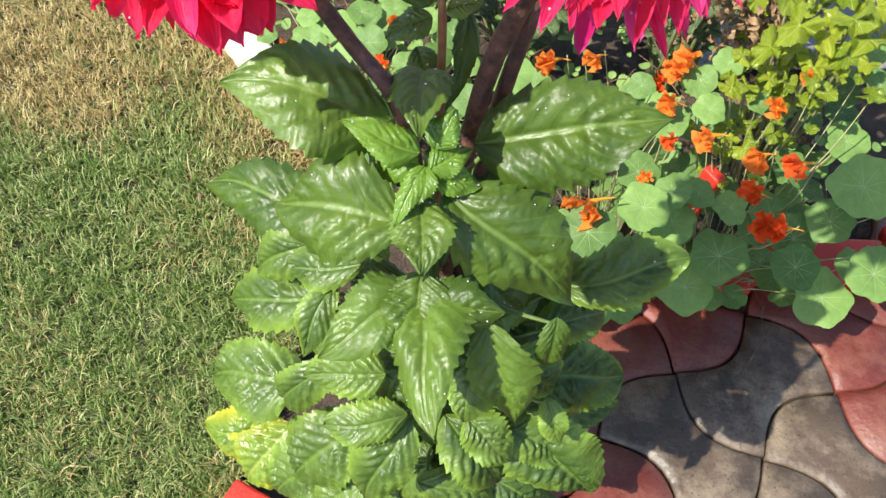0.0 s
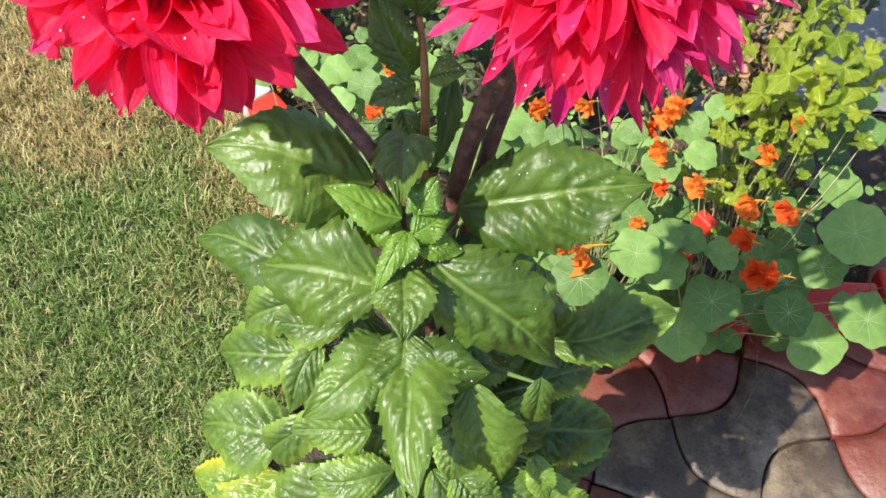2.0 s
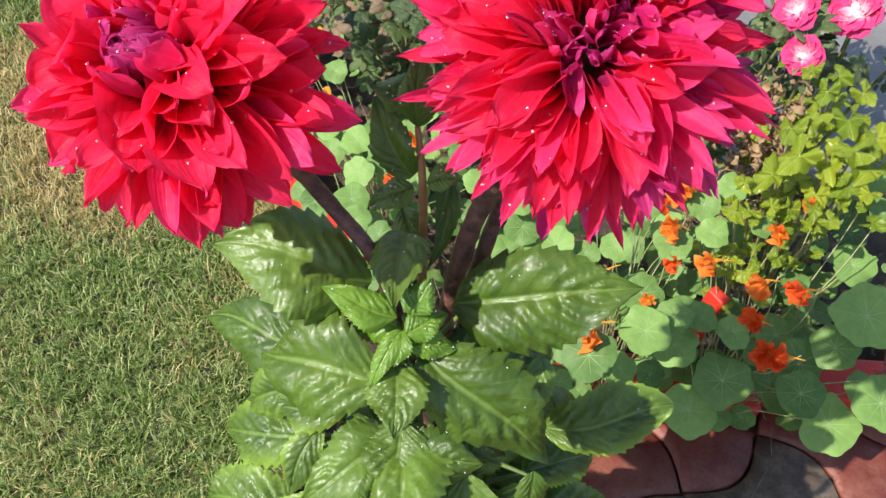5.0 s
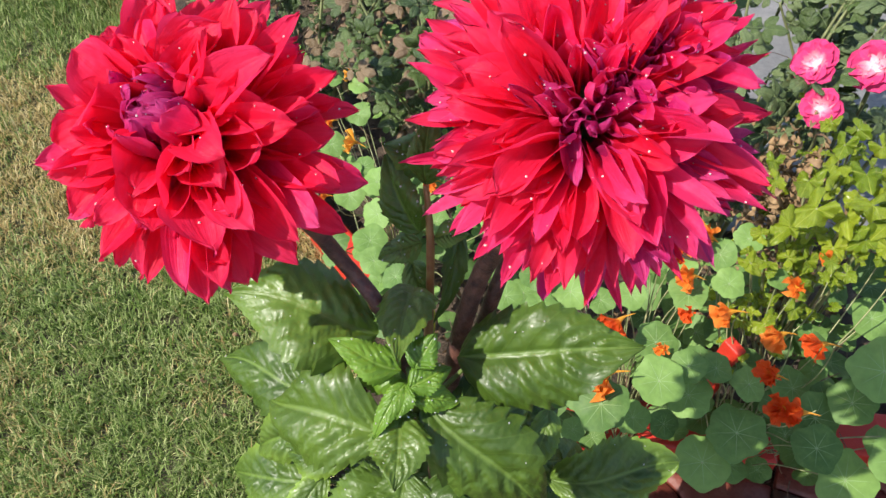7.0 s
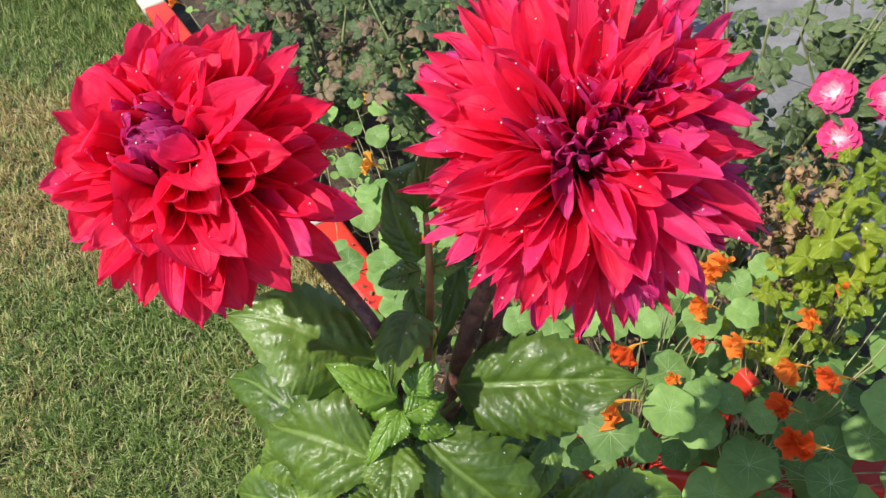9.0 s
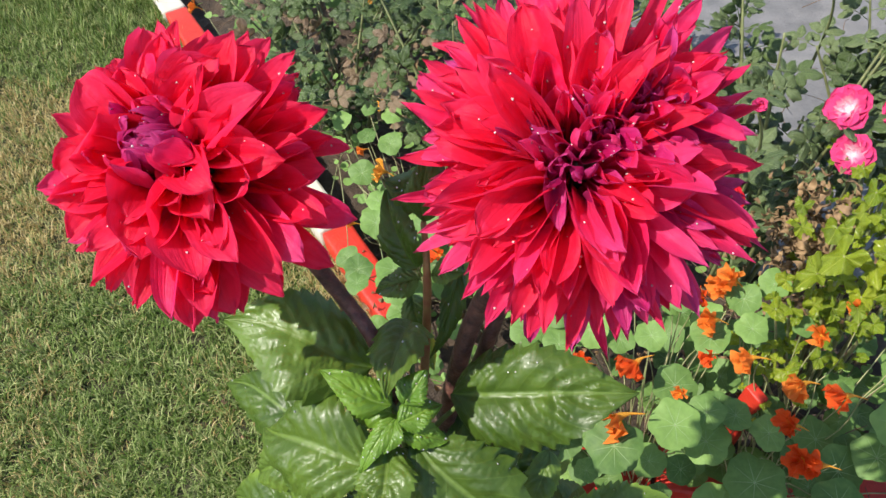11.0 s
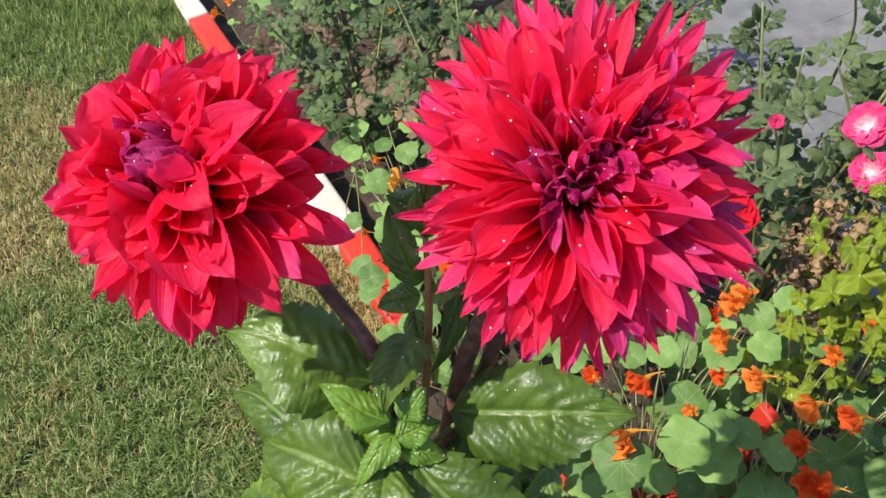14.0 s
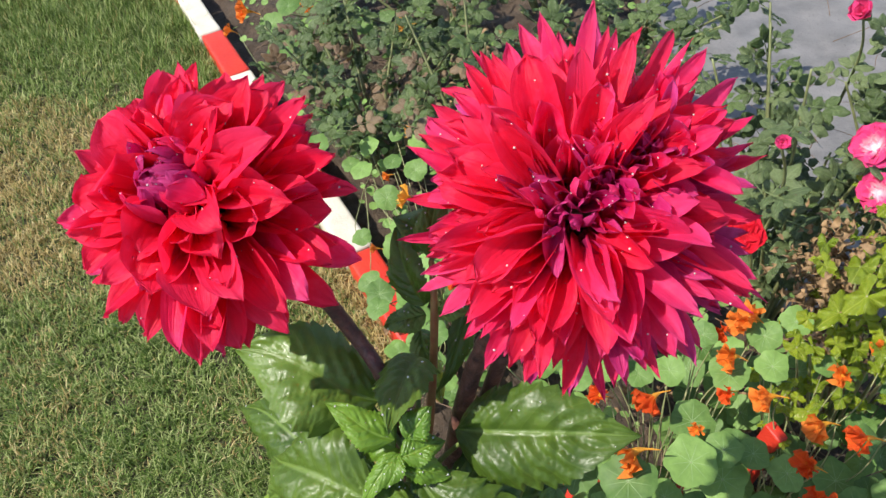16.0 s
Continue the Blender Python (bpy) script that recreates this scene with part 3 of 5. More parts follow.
dahlia_leaf((0.135, 0.704, 1.014), (0.136, 0.621, 1.05), 0.042, up=(0.0, -1.0, 0.8))
dahlia_leaf((0.112, 0.665, 1.005), (0.006, 0.666, 1.050), 0.074)
dahlia_leaf((0.122, 0.598, 0.978), (0.019, 0.630, 0.960), 0.073)
dahlia_leaf((0.039, 0.699, 0.850), (-0.098, 0.759, 0.820), 0.061)
dahlia_leaf((0.135, 0.628, 1.015), (0.088, 0.630, 1.045), 0.025, DAHLIA_YOUNG, stalk=False)
dahlia_leaf((0.134, 0.631, 1.000), (0.089, 0.658, 0.985), 0.033, DAHLIA_YOUNG, stalk=False)
dahlia_leaf((0.138, 0.621, 1.010), (0.118, 0.587, 0.990), 0.015, DAHLIA_YOUNG, stalk=False)
dahlia_leaf((0.140, 0.621, 1.010), (0.134, 0.598, 1.000), 0.015, DAHLIA_YOUNG, stalk=False)
dahlia_leaf((0.142, 0.618, 1.010), (0.170, 0.637, 1.010), 0.021, DAHLIA_YOUNG, stalk=False)
dahlia_leaf((0.142, 0.616, 1.000), (0.177, 0.621, 0.990), 0.019, DAHLIA_YOUNG, stalk=False)
dahlia_leaf((0.145, 0.627, 1.020), (0.159, 0.643, 1.040), 0.021, DAHLIA_YOUNG, stalk=False)
dahlia_leaf((0.136, 0.617, 0.985), (0.137, 0.556, 0.985), 0.040)
dahlia_leaf((0.150, 0.621, 0.985), (0.246, 0.572, 0.905), 0.066)
dahlia_leaf((0.169, 0.625, 0.945), (0.232, 0.660, 0.935), 0.052)
dahlia_leaf((0.170, 0.666, 0.980), (0.303, 0.658, 1.015), 0.074)
dahlia_leaf((0.246, 0.674, 0.770), (0.360, 0.677, 0.810), 0.059, DAHLIA_LOWER)
dahlia_leaf((0.244, 0.720, 0.820), (0.234, 0.669, 0.790), 0.030, DAHLIA_LOWER)
dahlia_leaf((0.231, 0.642, 0.740), (0.303, 0.676, 0.720), 0.045, DAHLIA_LOWER)
dahlia_leaf((0.218, 0.628, 0.660), (0.331, 0.645, 0.630), 0.078, DAHLIA_LOWER)
dahlia_leaf((0.234, 0.586, 0.870), (0.228, 0.570, 0.800), 0.024)
dahlia_leaf((0.180, 0.586, 0.860), (0.203, 0.534, 0.760), 0.052)
dahlia_leaf((0.176, 0.586, 0.800), (0.160, 0.537, 0.770), 0.046, DAHLIA_LOWER)
dahlia_leaf((0.127, 0.622, 0.868), (0.138, 0.491, 0.860), 0.060)
dahlia_leaf((0.127, 0.608, 0.866), (0.050, 0.555, 0.860), 0.054)
dahlia_leaf((0.128, 0.600, 0.865), (0.191, 0.583, 0.880), 0.046)
dahlia_leaf((0.032, 0.639, 0.800), (-0.075, 0.670, 0.745), 0.060, DAHLIA_LOWER)
dahlia_leaf((0.029, 0.664, 0.850), (-0.036, 0.668, 0.800), 0.043, DAHLIA_LOWER)
dahlia_leaf((0.077, 0.639, 0.860), (-0.001, 0.652, 0.830), 0.038, DAHLIA_LOWER)
dahlia_leaf((0.053, 0.632, 0.840), (0.022, 0.581, 0.800), 0.030, DAHLIA_LOWER)
dahlia_leaf((-0.011, 0.625, 0.660), (-0.132, 0.656, 0.600), 0.083, DAHLIA_LOWER)
dahlia_leaf((0.036, 0.621, 0.720), (-0.039, 0.599, 0.640), 0.045, DAHLIA_LOWER)
dahlia_leaf((0.091, 0.587, 0.760), (0.013, 0.587, 0.750), 0.046, DAHLIA_LOWER)
dahlia_leaf((0.109, 0.564, 0.720), (0.032, 0.551, 0.720), 0.041, DAHLIA_LOWER)
dahlia_leaf((0.110, 0.568, 0.700), (0.057, 0.504, 0.620), 0.055, DAHLIA_LOWER)
dahlia_leaf((-0.062, 0.644, 0.500), (-0.179, 0.643, 0.455), 0.067, DAHLIA_OLD)
dahlia_leaf((-0.052, 0.633, 0.500), (-0.124, 0.586, 0.420), 0.086, DAHLIA_OLD)
dahlia_leaf((0.059, 0.595, 0.620), (-0.043, 0.561, 0.530), 0.086, DAHLIA_LOWER)
dahlia_leaf((0.056, 0.555, 0.560), (-0.016, 0.536, 0.500), 0.060, DAHLIA_LOWER)
dahlia_leaf((0.142, 0.579, 0.680), (0.200, 0.534, 0.600), 0.059, DAHLIA_LOWER)
dahlia_leaf((0.164, 0.569, 0.700), (0.206, 0.540, 0.660), 0.046, DAHLIA_LOWER)
dahlia_leaf((0.110, 0.547, 0.580), (0.195, 0.536, 0.540), 0.046, DAHLIA_LOWER)
dahlia_leaf((0.220, 0.594, 0.660), (0.291, 0.532, 0.560), 0.087, DAHLIA_LOWER)
dahlia_leaf((0.236, 0.581, 0.720), (0.251, 0.551, 0.680), 0.026, DAHLIA_LOWER)
dahlia_leaf((0.206, 0.574, 0.660), (0.262, 0.560, 0.620), 0.049, DAHLIA_LOWER)
dahlia_leaf((0.199, 0.619, 0.720), (0.254, 0.607, 0.680), 0.062, DAHLIA_LOWER)
dahlia_leaf((0.146, 0.638, 0.740), (0.178, 0.619, 0.720), 0.038, DAHLIA_LOWER)
dahlia_leaf((0.057, 0.652, 0.700), (-0.004, 0.655, 0.660), 0.053, DAHLIA_LOWER)
dahlia_leaf((0.090, 0.609, 0.660), (0.039, 0.612, 0.620), 0.053, DAHLIA_LOWER)
dahlia_leaf((0.121, 0.573, 0.560), (0.080, 0.553, 0.500), 0.059, DAHLIA_LOWER)
dahlia_leaf((0.194, 0.562, 0.540), (0.247, 0.549, 0.480), 0.066, DAHLIA_LOWER)
dahlia_leaf((0.014, 0.598, 0.520), (-0.085, 0.568, 0.440), 0.077, DAHLIA_LOWER)
dahlia_leaf((0.141, 0.718, 1.060), (0.114, 0.742, 1.110), 0.034, up=(-0.7, -0.7, 1.0), stalk=False)
dahlia_leaf((0.147, 0.747, 1.100), (0.116, 0.746, 1.120), 0.030, stalk=False)
dahlia_leaf((0.142, 0.713, 1.055), (0.109, 0.705, 1.045), 0.021, stalk=False)
dahlia_leaf((0.152, 0.713, 1.060), (0.176, 0.709, 1.070), 0.018, stalk=False)
dahlia_leaf((0.127, 0.738, 1.005), (0.143, 0.710, 0.982), 0.022, up=(0.0, -1.0, 0.8), stalk=False)
dahlia_leaf((0.166, 0.757, 1.030), (0.153, 0.689, 0.985), 0.018, up=(0.6, -1.0, 0.4), stalk=False)
dahlia_leaf((0.147, 0.727, 1.100), (0.150, 0.745, 1.150), 0.024, up=(0.0, -1.0, 0.3), stalk=False)
dahlia_leaf((0.117, 0.770, 0.929), (0.139, 0.732, 0.914), 0.022, DAHLIA_OLD, up=(0.3, -1.0, 0.5), stalk=False)

fill_rng = random.Random(5)
for k in range(52):
    z = 0.07 + 0.85 * k / 51
    ang = k * 2.4
    reach = fill_rng.uniform(0.05, 0.09) * (1.25 - 0.5 * z) + (0.07 if z < 0.34 else 0.0) * max(0.0, math.cos(ang))
    bx, by = 0.105 + 0.035 * z, 0.645
    fb = (bx + 0.030 * math.cos(ang), by + 0.030 * math.sin(ang), z)
    ft = (bx + (0.03 + reach) * math.cos(ang), by + (0.03 + reach) * math.sin(ang), max(0.03, z - fill_rng.uniform(0.0, 0.05)))
    dahlia_leaf(fb, ft, fill_rng.uniform(0.045, 0.062))
# hidden leaves added on the rear right side to cast shade on the pavers
for k in range(34):
    z = 0.22 + 0.60 * k / 33
    ang = radians(5 + 70 * ((k * 0.618) % 1.0))
    reach = fill_rng.uniform(0.08, 0.17) * (1.15 - 0.35 * z)
    fb = (0.15 + 0.45 * reach * math.cos(ang), 0.67 + 0.45 * reach * math.sin(ang), z)
    dahlia_leaf(fb, (0.15 + (0.05 + reach) * math.cos(ang), 0.67 + (0.05 + reach) * math.sin(ang), z - 0.03), fill_rng.uniform(0.055, 0.075))


def drops(points, name, parent, rng, shrink=1.0):
    bm = bmesh.new()
    for p in points:
        rad = float(rng.uniform(0.0004, 0.0011)) * shrink
        bmesh.ops.create_icosphere(bm, subdivisions=1, radius=rad, matrix=Matrix.Translation(Vector(p) + Vector((0, 0, rad * 0.4))))
    me = bpy.data.meshes.new(name)
    bm.to_mesh(me)
    bm.free()
    me.materials.append(WATER)
    me.polygons.foreach_set("use_smooth", np.ones(len(me.polygons), dtype=bool))
    return tagged(part(name, me, parent, "clear water drops"), kind="stuff")


drops(own(wet_spots), "dew", dahlia, np.random.default_rng(8), 0.9)


def petal(length, width, a0, a1, cup, rng, nu=16, nv=11, ruffle=0.08, roll=0.0, point=0.40, ridge=0.03, curl=0.0, acute=0.0):
    """A petal in its own plane: it leaves the axis at a0 and ends at a1 degrees from it; acute: 0 a round, notched tip, 1 a drawn-out one."""
    verts, uvs = [], []
    r = z = 0.0
    ph = rng.uniform(0, 6.28, 5)
    side_bend = rng.uniform(-0.12, 0.12) * length
    wide_at = rng.uniform(0.50, 0.64) - 0.08 * acute
    for i in range(nu):
        s = i / (nu - 1)
        a = radians(a0 + (a1 - a0) * s ** 1.15 + curl * max(0.0, s - 0.65) * 2.9 + 7 * math.sin(ph[4] + 5 * s))
        if i:
            r += math.sin(a) * length / (nu - 1)
            z += math.cos(a) * length / (nu - 1)
        if s < wide_at:
            w = 0.40 + 0.60 * math.sin(math.pi / 2 * s / wide_at)
        else:
            e = (s - wide_at) / (1 - wide_at)
            blunt = (1 - e ** (1.9 + 0.9 * point)) ** 0.62 * (1 - 0.12 * point) + 0.12 * point
            drawn = (1 - e) ** 0.75 * (1 + 0.5 * e * (1 - e)) * 0.98 + 0.02
            w = blunt * (1 - acute) + drawn * acute
            w *= 1 + 0.06 * math.sin(ph[0] * 3 + 13 * s)
        hw = width / 2 * w + 0.0002
        tx, tz = math.sin(a), math.cos(a)
        nx, nz = -math.cos(a), math.sin(a)
        for j in range(nv):
            v = 2 * j / (nv - 1) - 1
            h = cup * hw * (v * v) * (1.3 - 0.7 * s)
            h += ridge * width * math.cos(v * 8.5 + ph[0]) * (1 - 0.5 * s) + 0.07 * width * math.sin(ph[1] + 6 * s) * v + roll * hw * v * s
            h += ruffle * width * math.sin(ph[2] + 7 * s + 2 * v) * v * v
            y = v * hw * (1 - 0.16 * cup * v * v * (1 - s)) + side_bend * s * s
            jag = (1 - acute) * length * max(0.0, s - 0.8) * 5 * (0.018 * math.cos(3.2 * math.pi * v + 0.4 * ph[3]) - 0.03 * v * v)
            verts.append((r + nx * h + tx * jag, y, z + nz * h + tz * jag))
            uvs.append((s, v * 0.5 + 0.5))
    return verts, grid(nu, nv), uvs


def bloom(center, axis, rings, seed, mats, outline, jitter=1.0, label="", hearts=((0, 0),), inner=99, broad=1.45, pink_side=315.0, pink=0.3, loose=0.006, keen=1.0):
    """outline: the reach of the outer petals by angle, counted from +x about the axis."""
    rng = np.random.default_rng(seed)
    az = Vector(axis).normalized()
    axx = (Vector((1, 0, 0)) - az * az.x).normalized()
    basis = Matrix((axx, az.cross(axx), az)).transposed().to_4x4()
    m = Matrix.Translation(Vector(center) - Vector(AT)) @ basis
    cal_v, cal_f = tube([(0, 0, -0.048), (0, 0, -0.034), (0, 0, -0.016), (0, 0, 0.002)], [0.008, 0.018, 0.02, 0.012], 14, 3)
    flower = part("bloom", mesh_of("bloom_base", cal_v, cal_f, STEM_GREEN), dahlia, label, m)
    tips = []
    for k, (n, r0, zb, length, width, a0, a1, cup, which) in enumerate(rings):
        off = rng.uniform(0, 360)
        heart = k >= inner
        rim = max(0.0, 1 - k / 5)
        for hx, hy, i in [(hx, hy, i) for hx, hy in (hearts if heart else ((0, 0),)) for i in range(n)]:
            pull = 0.0 if heart else min(1.0, max(0, k - 3) / max(1, inner - 4))
            if not heart:
                hx, hy = hearts[0][0] * pull, hearts[0][1] * pull
            turn = (off + 360 * (i + rng.uniform(-0.42, 0.42) * jitter) / n) % 360
            reach = np.interp(turn, [q[0] for q in outline], [q[1] for q in outline])
            ln = length * (1 + (reach - 1) * (0.0 if heart else 0.45 + 0.55 * rim)) * (1 + rng.uniform(-0.13, 0.07) * jitter)
            wild = 28 if heart and a1 > -30 else 6
            curl = float(rng.choice((0.0, 0.0, 0.0, -60.0, -30.0, 45.0))) * rng.random()
            v, f, uv = petal(ln, width * (1.2 if heart else broad) * rng.uniform(0.7, 1.25), a0 + rng.uniform(-8, 8) * jitter, a1 + rng.uniform(-12, 12) * jitter + rng.uniform(-wild, wild),
                             cup * rng.uniform(0.5, 1.5), rng, roll=rng.uniform(-0.4, 0.4) * jitter, point=rng.uniform(0.1, 0.7),
                             curl=curl, acute=(rng.uniform(0.0, 0.35) + 0.45 * rim * rng.random()) * keen, ruffle=rng.uniform(0.05, 0.14), ridge=rng.uniform(0.02, 0.045))
            p_up = 0.05 + pink * max(0.0, math.cos(radians(turn - pink_side))) + (0.15 if heart else 0)
            up_by = 1 if rng.random() < p_up else 0
            if up_by and rim > 0.3 and abs((turn - pink_side + 180) % 360 - 180) < 26:
                up_by = 2
            mat = mats[min(which + up_by, len(mats) - 1)]
            spread = loose if heart else 0.002
            pm = pose(hx + rng.uniform(-spread, spread), hy + rng.uniform(-spread, spread), zb + rng.uniform(-0.5, 0.5) * spread, 0, 0, turn) @ pose(r0, 0, 0, rng.uniform(-14, 14) * jitter, 0, 0)
            part("petal", mesh_of("petal", v, f, mat, uv), flower, "", pm)
            if k < len(rings) - 2:
                for _ in range(3):
                    q = v[int(rng.integers(4, 14)) * 11 + int(rng.integers(1, 10))]
                    if rng.random() < 0.6:
                        tips.append(pm @ Vector(q))
    drops(tips, "dew", flower, rng, 0.85)
    return flower


bloom((0.031, 0.652, 1.205), (-0.14, -0.50, 0.855), [
    (22, 0.014, -0.031, 0.078, 0.0145, 74, 112, 0.9, 0),
    (22, 0.014, -0.026, 0.079, 0.0150, 67, 104, 0.9, 0),
    (21, 0.014, -0.021, 0.078, 0.0160, 60, 97, 0.9, 0),
    (19, 0.014, -0.016, 0.076, 0.0175, 53, 90, 0.9, 0),
    (15, 0.013, -0.011, 0.072, 0.0210, 46, 82, 0.8, 0),
    (12, 0.013, -0.006, 0.063, 0.0215, 38, 74, 0.8, 0),
    (9, 0.016, -0.001, 0.052, 0.0215, 34, 66, 0.9, 0),
    (7, 0.021, 0.000, 0.040, 0.0180, 32, 52, 0.9, 0),
    (12, 0.021, 0.000, 0.043, 0.0125, 32, -40, 0.9, 1),
    (14, 0.016, 0.003, 0.039, 0.0095, 24, -62, 0.9, 2),
    (12, 0.012, 0.006, 0.035, 0.0085, 16, -70, 0.9, 2),
    (9, 0.007, 0.008, 0.028, 0.0070, 6, -70, 0.9, 2),
], 21, (RED_PETAL, PINK_PETAL, PURPLE_PETAL), ((0, 1.0), (50, 0.98), (100, 1.0), (125, 1.06), (180, 1.07), (230, 0.92), (265, 0.93), (300, 0.97), (360, 1.0)),
      jitter=1.4, hearts=((-0.012, 0.008),), inner=8, label="crimson dahlia bloom with a tight purple heart", pink=0.10, pink_side=230.0, loose=0.0008, keen=0.7)

bloom((0.2525, 0.687, 1.206), (-0.02, -0.56, 0.82), [
    (46, 0.016, -0.037, 0.085, 0.0088, 78, 116, 0.9, 1),
    (46, 0.016, -0.033, 0.087, 0.0090, 72, 109, 0.9, 1),
    (44, 0.016, -0.029, 0.087, 0.0094, 66, 102, 0.9, 0),
    (40, 0.015, -0.024, 0.085, 0.0100, 60, 96, 0.9, 1),
    (34, 0.015, -0.020, 0.081, 0.0112, 54, 89, 0.9, 0),
    (27, 0.015, -0.015, 0.077, 0.0130, 48, 82, 0.9, 0),
    (18, 0.015, -0.010, 0.070, 0.0170, 42, 74, 0.8, 0),
    (15, 0.015, -0.005, 0.061, 0.0165, 36, 66, 0.9, 0),
    (13, 0.024, 0.000, 0.046, 0.0145, 38, 62, 0.9, 0),
    (11, 0.014, 0.002, 0.036, 0.0100, 34, 50, 1.0, 1),
    (10, 0.011, 0.004, 0.031, 0.0085, 26, 20, 1.0, 1),
    (9, 0.007, 0.005, 0.025, 0.0072, 16, -20, 1.0, 2),
    (7, 0.003, 0.006, 0.020, 0.0065, 8, -40, 1.0, 2),
], 33, (RED_PETAL, PINK_PETAL, PURPLE_PETAL), ((0, 0.85), (45, 1.10), (90, 1.20), (135, 1.24), (180, 1.0), (212, 1.08), (250, 1.08), (290, 1.10), (312, 1.14), (331, 1.14), (345, 0.95), (360, 0.85)),
      jitter=1.6, hearts=((-0.006, -0.012), (0.036, 0.028), (0.014, 0.008)), inner=9, label="large ragged crimson dahlia bloom edged with magenta", broad=1.38, pink=0.45, loose=0.010, keen=0.45)


# ---- nasturtiums ----
def nasturtium_leaf_mesh(seed, material):
    rng = np.random.default_rng(seed)
    ph = rng.uniform(0, 6.28, 4)
    rings, seg = 7, 40
    vs, uv = [(0, 0, -0.08)], [(0.5, 0.5)]
    for k in range(1, rings + 1):
        t = k / rings
        for j in range(seg):
            a = j * 2 * math.pi / seg
            out = 1 + 0.05 * math.sin(5 * a + ph[0]) + 0.04 * math.sin(3 * a + ph[1]) + 0.015 * math.sin(9 * a + ph[2])
            out += 0.06 * abs(math.sin(4.5 * a)) * t
            r = t * out
            z = -0.08 + 0.13 * t + t * t * (0.10 * math.sin(2 * a + ph[2]) + 0.05 * math.sin(4 * a + ph[3])) - 0.12 * t ** 3
            z += 0.02 * t * abs(math.sin(4.5 * a))
            vs.append((r * math.cos(a), r * math.sin(a), z))
            uv.append((0.5 + 0.5 * t * math.cos(a), 0.5 + 0.5 * t * math.sin(a)))
    fs = [(0, 1 + j, 1 + (j + 1) % seg) for j in range(seg)]
    fs += [(1 + k * seg + j, 1 + (k + 1) * seg + j, 1 + (k + 1) * seg + (j + 1) % seg, 1 + k * seg + (j + 1) % seg) for k in range(rings - 1) for j in range(seg)]
    return mesh_of("nasturtium_leaf", vs, fs, material, uv)


ROUND = [nasturtium_leaf_mesh(k, NASTURTIUM) for k in range(5)]
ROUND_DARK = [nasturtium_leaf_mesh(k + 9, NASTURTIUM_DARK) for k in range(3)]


def flower_petal_mesh(seed, material, frill=0.24):
    rng = np.random.default_rng(seed)
    ph = rng.uniform(0, 6.28, 2)
    nu, nv = 9, 9
    vs, uv = [], []
    for i in range(nu):
        s = i / (nu - 1)
        w = 0.10 + 0.52 * math.sin(math.pi / 2 * max(0, (s - 0.1) / 0.9)) ** 1.2
        for j in range(nv):
            v = 2 * j / (nv - 1) - 1
            r = s * (1 - 0.16 * v * v * s) + 0.03 * math.sin(7 * v + ph[1]) * s * s
            h = 0.5 * (1 - math.cos(1.1 * s)) * -0.5 + frill * s * s * math.sin(6 * v + ph[0]) + 0.12 * v * v * s
            vs.append((r, v * w, h + 0.35 * s))
            uv.append((s, v * 0.5 + 0.5))
    return mesh_of("petal", vs, grid(nu, nv), material, uv)


NPETAL = {0: [flower_petal_mesh(k, ORANGE_PETAL) for k in range(3)], 1: [flower_petal_mesh(k + 5, SCARLET_PETAL) for k in range(3)],
          2: [flower_petal_mesh(k + 8, YELLOW_PETAL) for k in range(3)]}
SPUR = {}
for key, mt in ((0, ORANGE_PETAL), (1, SCARLET_PETAL), (2, YELLOW_PETAL)):
    tv, tf = tube([(0, 0, 0.18), (0, 0, 0.0), (0.1, 0, -0.35), (0.45, 0, -0.85)], [0.22, 0.17, 0.06, 0.018], 9, 4)
    SPUR[key] = mesh_of("flower", tv, tf, YELLOW_PETAL, [(0.3, 0.5)] * len(tv))


def toward(normal, spin=0.0):
    return Vector(normal).normalized().to_track_quat("Z", "Y").to_matrix().to_4x4() @ pose(0, 0, 0, 0, 0, spin)


